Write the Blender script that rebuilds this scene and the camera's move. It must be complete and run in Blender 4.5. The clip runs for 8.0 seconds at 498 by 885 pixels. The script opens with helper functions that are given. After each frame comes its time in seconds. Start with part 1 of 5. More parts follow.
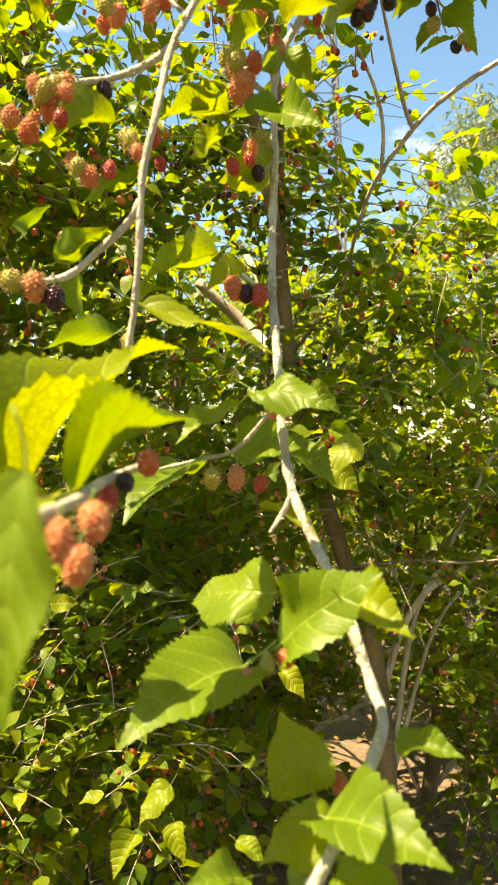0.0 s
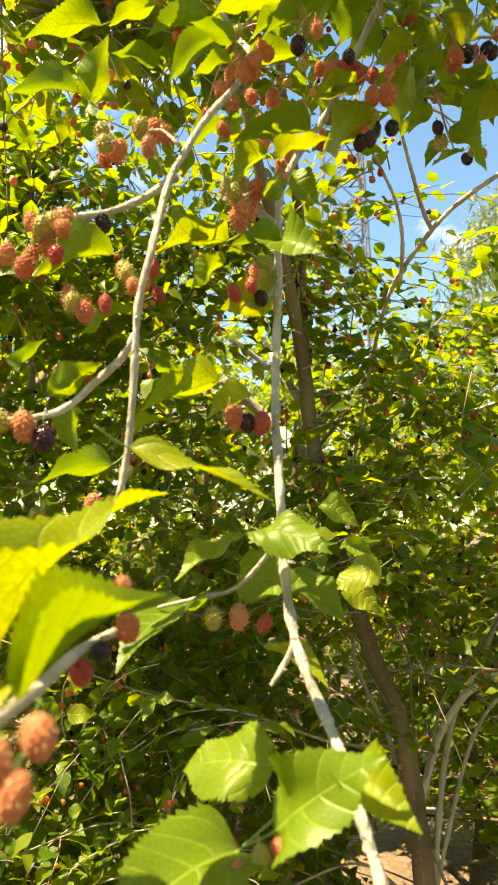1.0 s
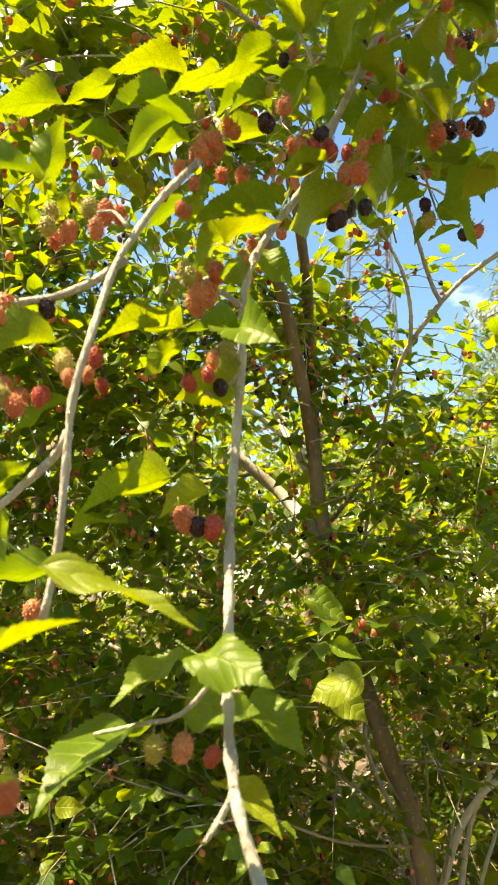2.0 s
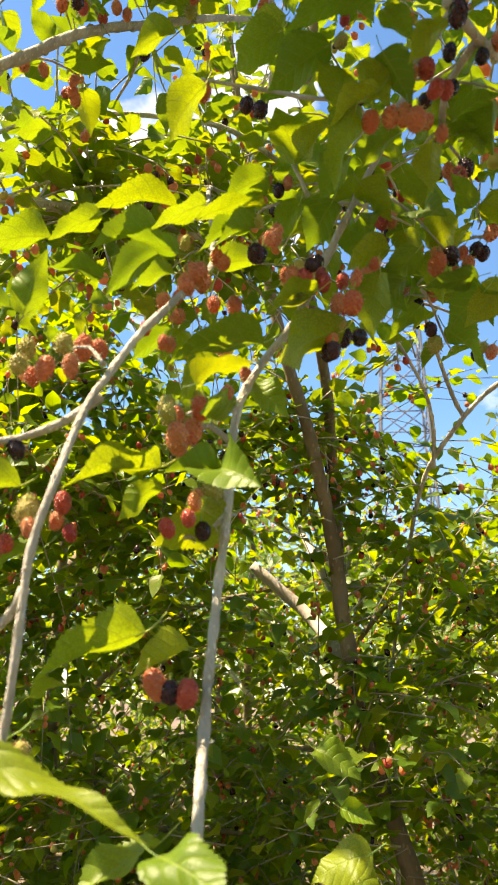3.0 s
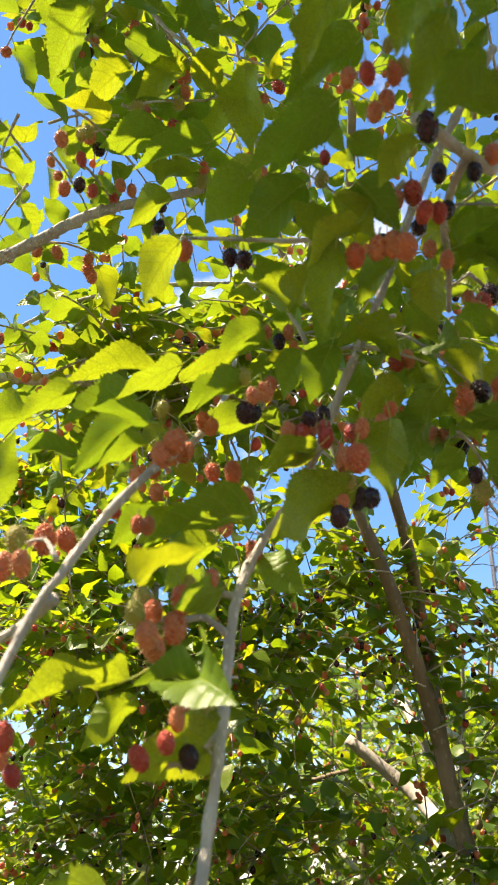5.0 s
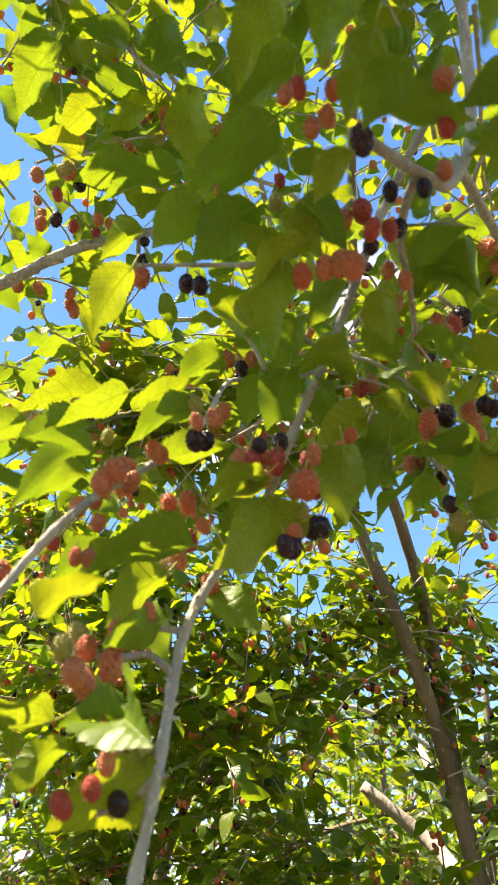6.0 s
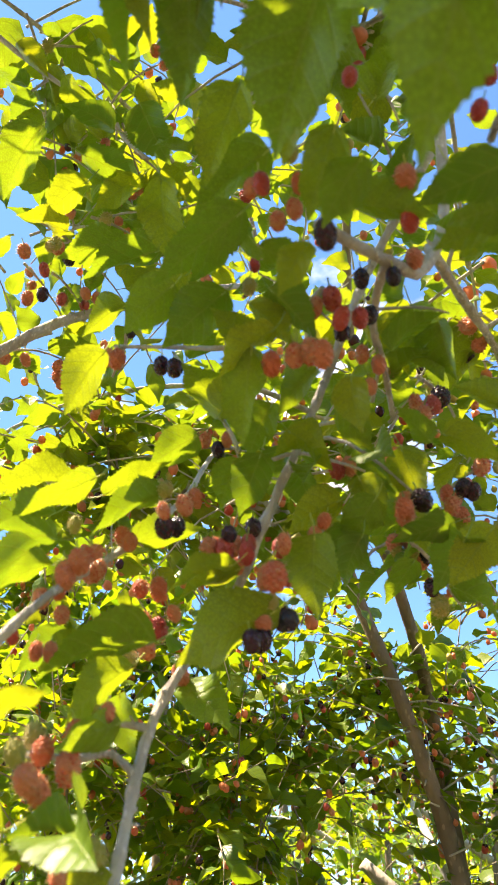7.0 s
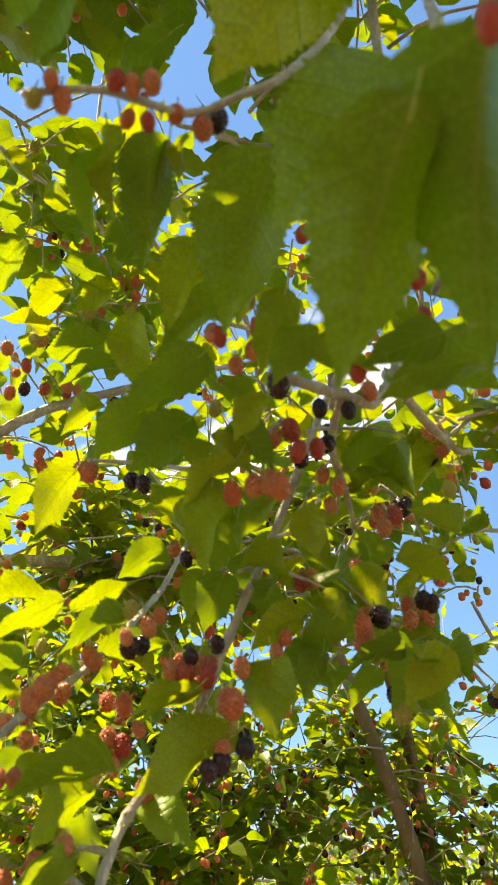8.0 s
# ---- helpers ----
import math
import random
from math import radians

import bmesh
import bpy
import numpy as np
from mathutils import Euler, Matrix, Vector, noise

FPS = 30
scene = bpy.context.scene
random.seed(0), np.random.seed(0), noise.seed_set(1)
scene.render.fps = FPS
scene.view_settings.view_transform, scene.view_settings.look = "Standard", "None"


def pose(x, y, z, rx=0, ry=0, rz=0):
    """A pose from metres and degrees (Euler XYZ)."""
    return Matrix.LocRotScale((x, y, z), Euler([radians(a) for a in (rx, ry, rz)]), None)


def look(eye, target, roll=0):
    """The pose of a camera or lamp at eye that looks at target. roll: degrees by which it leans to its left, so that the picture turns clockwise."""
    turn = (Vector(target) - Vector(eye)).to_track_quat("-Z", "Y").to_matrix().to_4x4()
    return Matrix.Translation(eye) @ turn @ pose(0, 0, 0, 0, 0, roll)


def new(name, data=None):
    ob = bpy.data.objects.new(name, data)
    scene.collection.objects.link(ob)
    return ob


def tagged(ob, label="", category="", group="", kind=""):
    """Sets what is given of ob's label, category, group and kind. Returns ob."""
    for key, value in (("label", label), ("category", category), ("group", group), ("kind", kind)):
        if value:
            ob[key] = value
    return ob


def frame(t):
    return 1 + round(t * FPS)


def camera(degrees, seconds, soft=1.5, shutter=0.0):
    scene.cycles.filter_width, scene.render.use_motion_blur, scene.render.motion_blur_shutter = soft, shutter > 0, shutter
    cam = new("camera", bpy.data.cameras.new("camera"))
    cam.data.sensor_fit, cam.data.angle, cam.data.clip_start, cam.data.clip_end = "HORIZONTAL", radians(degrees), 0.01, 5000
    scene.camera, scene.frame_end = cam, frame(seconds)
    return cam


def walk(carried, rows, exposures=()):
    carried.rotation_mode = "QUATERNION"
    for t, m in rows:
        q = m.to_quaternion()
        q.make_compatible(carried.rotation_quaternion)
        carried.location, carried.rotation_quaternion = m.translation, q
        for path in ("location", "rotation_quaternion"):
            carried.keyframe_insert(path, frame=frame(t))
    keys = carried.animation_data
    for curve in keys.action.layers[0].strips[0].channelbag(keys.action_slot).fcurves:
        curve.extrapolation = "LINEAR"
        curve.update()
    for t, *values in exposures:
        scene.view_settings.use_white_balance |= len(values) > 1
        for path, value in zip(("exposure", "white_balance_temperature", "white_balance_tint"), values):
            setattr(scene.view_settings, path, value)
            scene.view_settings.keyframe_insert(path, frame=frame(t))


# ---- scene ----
cam = camera(35.2, 8.0)
# The walk: seconds, eye, target, roll.
PATH = [
    (0, (0.0003, -0.0001, 1.5002), (0.0004, 1.9999, 1.5007), -0.00),
    (0.5, (0.0189, 0.0076, 1.5236), (-0.0420, 2.0026, 1.6504), -0.28),
    (1, (0.0236, 0.0288, 1.5394), (-0.0595, 2.0156, 1.7524), -0.38),
    (1.5, (0.0360, 0.0634, 1.5484), (-0.0673, 2.0424, 1.8188), -0.35),
    (1.7, (0.0536, 0.0701, 1.5584), (-0.0676, 2.0429, 1.8640), -0.02),
    (2.8, (0.0987, 0.1215, 1.6085), (-0.1203, 2.0241, 2.1846), 0.93),
    (3, (0.1055, 0.1244, 1.6136), (-0.1288, 2.0096, 2.2389), 1.00),
    (3.5, (0.1261, 0.1431, 1.6199), (-0.1787, 1.9772, 2.3569), 0.72),
    (4, (0.1452, 0.1618, 1.6304), (-0.2125, 1.9557, 2.4392), 0.49),
    (4.5, (0.1465, 0.1935, 1.6544), (-0.2614, 1.9302, 2.5585), -0.27),
    (4.7, (0.1505, 0.2039, 1.6617), (-0.2767, 1.9179, 2.5996), -0.53),
    (5.8, (0.2049, 0.2349, 1.6670), (-0.2958, 1.8677, 2.7079), -0.28),
    (6, (0.2088, 0.2478, 1.6673), (-0.2982, 1.8643, 2.7302), -0.16),
    (6.5, (0.2315, 0.2569, 1.6785), (-0.2804, 1.8303, 2.8020), 0.22),
    (7, (0.2329, 0.2497, 1.6901), (-0.2660, 1.7890, 2.8656), 0.29),
    (7.5, (0.2497, 0.2317, 1.7001), (-0.2400, 1.7417, 2.9167), 0.46),
    (8, (0.2698, 0.2059, 1.7218), (-0.1978, 1.6895, 2.9789), 0.24),
]
# The film camera opens up a little at first and closes as the sky comes in, and its white balance cools.
EXPOSURES = [(0.0, 1.84, 9300, 9), (1.5, 1.86, 8900, 9), (3.0, 1.73, 7500, 14), (4.5, 1.62, 6700, 17), (6.0, 1.82, 6700, 18), (6.5, 1.98, 6700, 20), (7.0, 2.05, 6900, 19), (7.4, 1.83, 7500, 16), (8.0, 1.82, 8000, 14)]
walk(cam, [(t, look(eye, target, roll)) for t, eye, target, roll in PATH], EXPOSURES)
# A wide-open phone lens, focused a little beyond the nearest twigs.
cam.data.dof.use_dof = True
cam.data.dof.focus_distance = 1.2
cam.data.dof.aperture_fstop = cam.data.lens / 2.9

# ---- light ----
SUN_UP, SUN_LEFT = 62.0, 108.0
world = bpy.data.worlds.new("sky")
scene.world = world
world.use_nodes = True


def link_nodes(tree, *pairs):
    for a, b in pairs:
        tree.links.new(a, b)


def build_sky():
    nt = world.node_tree
    nt.nodes.clear()
    out = nt.nodes.new("ShaderNodeOutputWorld")
    clear = nt.nodes.new("ShaderNodeBackground")
    white = nt.nodes.new("ShaderNodeBackground")
    mix = nt.nodes.new("ShaderNodeMixShader")
    sky = nt.nodes.new("ShaderNodeTexSky")
    sky.sky_type = "NISHITA"
    sky.sun_disc = False
    sky.sun_elevation = radians(SUN_UP)
    sky.sun_rotation = radians(-SUN_LEFT)
    sky.dust_density = 0.02
    sky.ozone_density = 3.2
    clear.inputs["Strength"].default_value = 0.086
    white.inputs["Color"].default_value = (1.0, 0.99, 0.97, 1)
    white.inputs["Strength"].default_value = 0.7
    co = nt.nodes.new("ShaderNodeTexCoord")
    mp = nt.nodes.new("ShaderNodeMapping")
    mp.inputs["Location"].default_value = (0.9, 0.4, 0.3)
    mp.inputs["Scale"].default_value = (1.0, 1.0, 1.7)
    nz = nt.nodes.new("ShaderNodeTexNoise")
    nz.inputs["Scale"].default_value = 3.2
    nz.inputs["Detail"].default_value = 7.0
    nz.inputs["Roughness"].default_value = 0.58
    ramp = nt.nodes.new("ShaderNodeValToRGB")
    ramp.color_ramp.elements[0].position = 0.62
    ramp.color_ramp.elements[1].position = 0.78
    # A larger cumulus low ahead, to the left.
    away = nt.nodes.new("ShaderNodeVectorMath")
    away.operation = "DISTANCE"
    away.inputs[1].default_value = (-0.25, 0.79, 0.57)
    near = nt.nodes.new("ShaderNodeMapRange")
    near.inputs["From Min"].default_value, near.inputs["From Max"].default_value = 0.02, 0.3
    near.inputs["To Min"].default_value, near.inputs["To Max"].default_value = 0.2, 0.0
    both = nt.nodes.new("ShaderNodeMath")
    both.operation = "ADD"
    tint = nt.nodes.new("ShaderNodeMix")
    tint.data_type = "RGBA"
    tint.blend_type = "MULTIPLY"
    tint.inputs[0].default_value = 1.0
    # Deeper blue high up, paler haze towards the horizon.
    height = nt.nodes.new("ShaderNodeSeparateXYZ")
    haze = nt.nodes.new("ShaderNodeValToRGB")
    haze.color_ramp.elements[0].position, haze.color_ramp.elements[0].color = 0.08, (1.0, 1.0, 1.02, 1)
    haze.color_ramp.elements[1].position, haze.color_ramp.elements[1].color = 0.36, (0.72, 0.98, 1.1, 1)
    link_nodes(nt, (co.outputs["Generated"], height.inputs[0]), (height.outputs["Z"], haze.inputs["Fac"]), (haze.outputs["Color"], tint.inputs[7]))
    link_nodes(nt, (sky.outputs["Color"], tint.inputs[6]), (tint.outputs[2], clear.inputs["Color"]), (co.outputs["Generated"], mp.inputs["Vector"]),
               (mp.outputs["Vector"], nz.inputs["Vector"]), (nz.outputs["Fac"], both.inputs[0]),
               (co.outputs["Generated"], away.inputs[0]), (away.outputs["Value"], near.inputs["Value"]), (near.outputs[0], both.inputs[1]), (both.outputs[0], ramp.inputs["Fac"]),
               (ramp.outputs["Color"], mix.inputs["Fac"]), (clear.outputs["Background"], mix.inputs[1]),
               (white.outputs["Background"], mix.inputs[2]), (mix.outputs["Shader"], out.inputs["Surface"]))


build_sky()
sun = new("sun", bpy.data.lights.new("sun", "SUN"))
sun.data.energy = 5.0
sun.data.angle = radians(0.53)
sun.data.color = (1.0, 0.88, 0.66)
su, sl = radians(SUN_UP), radians(SUN_LEFT)
sun.matrix_world = look((-20 * math.cos(su) * math.sin(sl), 20 * math.cos(su) * math.cos(sl), 20 * math.sin(su)), (0, 0, 0))

# ---- materials ----


def material(name):
    m = bpy.data.materials.new(name)
    m.use_nodes = True
    nt = m.node_tree
    nt.nodes.clear()
    return m, nt, nt.nodes.new("ShaderNodeOutputMaterial")


def node(nt, kind, **values):
    n = nt.nodes.new("ShaderNode" + kind)
    for key, v in values.items():
        n.inputs[key.replace("_", " ")].default_value = v
    return n


def calc(nt, op, a, b=0.0, c=0.0):
    n = nt.nodes.new("ShaderNodeMath")
    n.operation = op
    for i, v in enumerate((a, b, c)):
        if isinstance(v, (int, float)):
            n.inputs[i].default_value = v
        else:
            nt.links.new(v, n.inputs[i])
    return n.outputs[0]


def blend(nt, fac, a, b, how="MIX"):
    n = nt.nodes.new("ShaderNodeMix")
    n.data_type = "RGBA"
    n.blend_type = how
    for i, v in ((0, fac), (6, a), (7, b)):
        if isinstance(v, (int, float)):
            n.inputs[i].default_value = v
        elif isinstance(v, tuple):
            n.inputs[i].default_value = (*v, 1)
        else:
            nt.links.new(v, n.inputs[i])
    return n.outputs[2]


def ramp(nt, fac, stops):
    n = nt.nodes.new("ShaderNodeValToRGB")
    el = n.color_ramp.elements
    while len(el) < len(stops):
        el.new(0.5)
    for e, (p, c) in zip(el, stops):
        e.position, e.color = p, (*c, 1)
    nt.links.new(fac, n.inputs["Fac"])
    return n.outputs["Color"]


def leaf_material(name, front, through_col, share, rough=0.47, vein=0.75, quilt=0.8, shine=0.28, net=0.0):
    """A thin leaf: glossy skin, light shining through it, veins from the blade's own coordinates."""
    m, nt, out = material(name)
    uv = node(nt, "UVMap")
    xy = nt.nodes.new("ShaderNodeSeparateXYZ")
    nt.links.new(uv.outputs["UV"], xy.inputs[0])
    u = calc(nt, "ABSOLUTE", calc(nt, "SUBTRACT", xy.outputs["X"], 0.5))
    v = xy.outputs["Y"]
    slant = calc(nt, "SUBTRACT", v, calc(nt, "POWER", calc(nt, "MULTIPLY", u, 1.15), 1.25))
    saw = calc(nt, "ABSOLUTE", calc(nt, "SUBTRACT", calc(nt, "FRACT", calc(nt, "MULTIPLY", slant, 6.0)), 0.5))
    side = calc(nt, "MINIMUM", calc(nt, "MAXIMUM", calc(nt, "MULTIPLY", calc(nt, "SUBTRACT", saw, 0.415), 14.0), 0.0), 1.0)
    ridge = calc(nt, "DIVIDE", u, calc(nt, "MULTIPLY", calc(nt, "SUBTRACT", 1.1, v), 0.022))
    mid = calc(nt, "MAXIMUM", calc(nt, "SUBTRACT", 1.0, calc(nt, "MULTIPLY", ridge, ridge)), 0.0)
    veins = calc(nt, "MAXIMUM", calc(nt, "MULTIPLY", side, 0.75), mid)
    info, geo = nt.nodes.new("ShaderNodeObjectInfo"), nt.nodes.new("ShaderNodeNewGeometry")
    own = calc(nt, "FRACT", calc(nt, "ADD", info.outputs["Random"], geo.outputs["Random Per Island"]))
    co = nt.nodes.new("ShaderNodeTexCoord")
    fine = node(nt, "TexNoise", Scale=90.0, Detail=4.0)
    broad = node(nt, "TexNoise", Scale=14.0, Detail=2.0)
    pos = geo.outputs["Position"]
    link_nodes(nt, (pos, fine.inputs["Vector"]), (pos, broad.inputs["Vector"]))
    hue = ramp(nt, own, ((0.0, tuple(c * k for c, k in zip(front, (0.45, 0.66, 0.9)))), (0.5, tuple(c * k for c, k in zip(front, (0.72, 0.92, 1.0)))),
                         (0.9, tuple(c * k for c, k in zip(front, (1.2, 1.12, 0.9)))), (1.0, tuple(c * k for c, k in zip(front, (1.55, 1.25, 0.9))))))
    hue = blend(nt, calc(nt, "MULTIPLY", fine.outputs["Fac"], 0.35), hue, tuple(c * 0.6 for c in front))
    hue = blend(nt, calc(nt, "MULTIPLY", veins, vein), hue, tuple(min(1, c * 1.7 + 0.05) for c in front))
    glow = ramp(nt, own, ((0.0, tuple(c * k for c, k in zip(through_col, (0.4, 0.66, 0.9)))), (0.55, tuple(c * k for c, k in zip(through_col, (0.8, 0.95, 1.0)))), (1.0, tuple(c * k for c, k in zip(through_col, (1.25, 1.06, 0.7))))))
    glow = blend(nt, calc(nt, "MULTIPLY", broad.outputs["Fac"], 0.3), glow, tuple(c * 0.7 for c in through_col))
    glow = blend(nt, calc(nt, "MULTIPLY", veins, 0.8), glow, tuple(c * 0.35 for c in through_col))
    if net:
        # The fine mesh of small veins between the side veins.
        mesh = node(nt, "TexVoronoi", Scale=36.0)
        mesh.feature = "DISTANCE_TO_EDGE"
        nt.links.new(uv.outputs["UV"], mesh.inputs["Vector"])
        cell = calc(nt, "MINIMUM", calc(nt, "MULTIPLY", mesh.outputs["Distance"], 5.0), 1.0)
        line = calc(nt, "MULTIPLY", calc(nt, "SUBTRACT", 1.0, cell), net)
        glow = blend(nt, line, glow, tuple(c * 0.45 for c in through_col))
        hue = blend(nt, calc(nt, "MULTIPLY", line, 0.5), hue, tuple(c * 0.5 for c in front))
    pucker = calc(nt, "SUBTRACT", 0.5, calc(nt, "MULTIPLY", saw, saw))
    relief = calc(nt, "ADD", calc(nt, "MULTIPLY", fine.outputs["Fac"], 0.05), calc(nt, "SUBTRACT", calc(nt, "MULTIPLY", pucker, quilt), calc(nt, "MULTIPLY", veins, 0.4)))
    if net:
        relief = calc(nt, "ADD", relief, calc(nt, "MULTIPLY", cell, 0.05))
    bump = node(nt, "Bump", Strength=0.45, Distance=0.0026)
    skin = node(nt, "BsdfPrincipled", Roughness=rough)
    skin.inputs["Specular IOR Level"].default_value = shine
    thin = node(nt, "BsdfTranslucent")
    mix = node(nt, "MixShader", Fac=share)
    link_nodes(nt, (relief, bump.inputs["Height"]), (bump.outputs["Normal"], skin.inputs["Normal"]), (hue, skin.inputs["Base Color"]),
               (glow, thin.inputs["Color"]), (skin.outputs[0], mix.inputs[1]), (thin.outputs[0], mix.inputs[2]), (mix.outputs[0], out.inputs["Surface"]))
    return m


def bark_material(name, light, dark, scale=60.0, bump_by=0.5):
    m, nt, out = material(name)
    geo = nt.nodes.new("ShaderNodeNewGeometry")
    mp = nt.nodes.new("ShaderNodeMapping")
    mp.inputs["Scale"].default_value = (1, 1, 0.45)
    patch = node(nt, "TexNoise", Scale=scale * 0.3, Detail=4.0)
    grain = node(nt, "TexNoise", Scale=scale * 3, Detail=5.0, Roughness=0.65)
    warts = node(nt, "TexVoronoi", Scale=scale * 2.4)
    link_nodes(nt, (geo.outputs["Position"], mp.inputs["Vector"]), *((mp.outputs["Vector"], n.inputs["Vector"]) for n in (patch, grain, warts)))
    tone = ramp(nt, patch.outputs["Fac"], ((0.3, dark), (0.62, light)))
    tone = blend(nt, calc(nt, "MULTIPLY", grain.outputs["Fac"], 0.55), tone, tuple(c * 0.5 for c in dark))
    tone = blend(nt, calc(nt, "MULTIPLY", calc(nt, "LESS_THAN", warts.outputs["Distance"], 0.22), 0.4), tone, tuple(min(1, c * 1.3) for c in light))
    height = calc(nt, "ADD", grain.outputs["Fac"], calc(nt, "MULTIPLY", warts.outputs["Distance"], -0.6))
    bump = node(nt, "Bump", Strength=bump_by, Distance=0.0035)
    skin = node(nt, "BsdfPrincipled", Roughness=0.85)
    link_nodes(nt, (height, bump.inputs["Height"]), (bump.outputs["Normal"], skin.inputs["Normal"]), (tone, skin.inputs["Base Color"]), (skin.outputs[0], out.inputs["Surface"]))
    return m


def berry_material(name, low, high, gloss, through_share=0.15):
    """A juicy drupe: colour varies from berry to berry and from drupelet to drupelet."""
    m, nt, out = material(name)
    info, geo = nt.nodes.new("ShaderNodeObjectInfo"), nt.nodes.new("ShaderNodeNewGeometry")
    own = calc(nt, "FRACT", calc(nt, "ADD", calc(nt, "MULTIPLY", info.outputs["Random"], 3.7), calc(nt, "MULTIPLY", geo.outputs["Random Per Island"], 0.45)))
    nz = node(nt, "TexNoise", Scale=220.0, Detail=3.0)
    nt.links.new(geo.outputs["Position"], nz.inputs["Vector"])
    tone = ramp(nt, own, ((0.0, low), (1.0, high)))
    tone = blend(nt, calc(nt, "MULTIPLY", nz.outputs["Fac"], 0.45), tone, tuple(c * 0.55 for c in low))
    cells = node(nt, "TexVoronoi", Scale=330.0)
    nt.links.new(geo.outputs["Position"], cells.inputs["Vector"])
    bump = node(nt, "Bump", Strength=0.25, Distance=0.001)
    skin = node(nt, "BsdfPrincipled", Roughness=gloss)
    thin = node(nt, "BsdfTranslucent")
    mix = node(nt, "MixShader", Fac=through_share)
    link_nodes(nt, (calc(nt, "MULTIPLY", cells.outputs["Distance"], -1.0), bump.inputs["Height"]), (bump.outputs["Normal"], skin.inputs["Normal"]), (tone, skin.inputs["Base Color"]), (tone, thin.inputs["Color"]),
               (skin.outputs[0], mix.inputs[1]), (thin.outputs[0], mix.inputs[2]), (mix.outputs[0], out.inputs["Surface"]))
    return m


LEAF = leaf_material("mulberry_leaf", (0.2, 0.278, 0.018), (0.46, 0.54, 0.012), 0.45, 0.4, 0.55, 1.5, 0.36, 0.75)
# Same leaf for far foliage, its skin darker and greener to carry the shade there.
FAR_SHADE_LEAF = leaf_material("far_mulberry_leaf_shade_tone", (0.1, 0.165, 0.012), (0.51, 0.59, 0.006), 0.46, 0.38, 0.3, 0.6, 0.38)
GREY_LEAF = leaf_material("grey_green_leaf", (0.25, 0.29, 0.17), (0.4, 0.47, 0.2), 0.3, 0.5, 0.1)
PETIOLE = leaf_material("petiole_skin", (0.4, 0.46, 0.12), (0.6, 0.65, 0.1), 0.3)
TWIG_BARK = bark_material("pale_twig_bark", (0.7, 0.65, 0.57), (0.33, 0.28, 0.22), 90.0, 1.0)
BRUSH_BARK = bark_material("grey_brown_brush_bark", (0.42, 0.35, 0.26), (0.2, 0.155, 0.11), 60.0, 0.6)
TRUNK_BARK = bark_material("brown_trunk_bark", (0.3, 0.225, 0.14), (0.15, 0.11, 0.065), 30.0, 0.9)
# Lighter than the trunk bark, for some limbs and stems.
PALE_BARK = bark_material("pale_limb_bark", (0.7, 0.64, 0.56), (0.44, 0.38, 0.31), 35.0, 0.8)
GREEN_FRUIT = berry_material("unripe_green_fruit", (0.42, 0.42, 0.07), (0.58, 0.45, 0.12), 0.45, 0.3)
PINK_FRUIT = berry_material("half_ripe_salmon_fruit", (0.76, 0.18, 0.08), (0.86, 0.41, 0.2), 0.36, 0.38)
RED_FRUIT = berry_material("ripening_red_fruit", (0.46, 0.04, 0.035), (0.62, 0.12, 0.07), 0.32, 0.22)
BLACK_FRUIT = berry_material("ripe_black_fruit", (0.012, 0.006, 0.012), (0.06, 0.008, 0.018), 0.25, 0.05)
HAIR = berry_material("dry_stigma", (0.6, 0.42, 0.2), (0.75, 0.62, 0.35), 0.7, 0.3)


def earth_material():
    m, nt, out = material("dry_earth")
    geo = nt.nodes.new("ShaderNodeNewGeometry")
    broad = node(nt, "TexNoise", Scale=1.3, Detail=5.0)
    fine = node(nt, "TexNoise", Scale=40.0, Detail=6.0)
    clods = node(nt, "TexVoronoi", Scale=24.0)
    for n in (broad, fine, clods):
        nt.links.new(geo.outputs["Position"], n.inputs["Vector"])
    tone = ramp(nt, broad.outputs["Fac"], ((0.3, (0.12, 0.085, 0.058)), (0.7, (0.26, 0.19, 0.135))))
    tone = blend(nt, calc(nt, "MULTIPLY", fine.outputs["Fac"], 0.5), tone, (0.14, 0.1, 0.07))
    bump = node(nt, "Bump", Strength=0.8, Distance=0.02)
    skin = node(nt, "BsdfPrincipled", Roughness=0.95)
    link_nodes(nt, (calc(nt, "ADD", fine.outputs["Fac"], clods.outputs["Distance"]), bump.inputs["Height"]), (bump.outputs["Normal"], skin.inputs["Normal"]), (tone, skin.inputs["Base Color"]), (skin.outputs[0], out.inputs["Surface"]))
    return m


EARTH = earth_material()
DRY_LEAF = leaf_material("dry_fallen_leaf", (0.26, 0.17, 0.08), (0.4, 0.25, 0.1), 0.2, 0.8, 0.2)
STEEL = bark_material("weathered_galvanised_steel", (0.16, 0.18, 0.21), (0.1, 0.115, 0.135), 2.0, 0.1)

# ---- mesh tools ----
rng = np.random.default_rng(11)


def unit(v):
    v = np.asarray(v, float)
    return v / max(np.linalg.norm(v), 1e-9)


def axes_for(along, up):
    """Three unit axes: y along, z as near to up as it can be."""
    y = unit(along)
    x = np.cross(y, np.asarray(up, float))
    x = unit(x) if np.linalg.norm(x) > 1e-4 else unit(np.cross(y, (0.3, 1, 0.1)))
    return np.stack([x, y, np.cross(x, y)], 1)


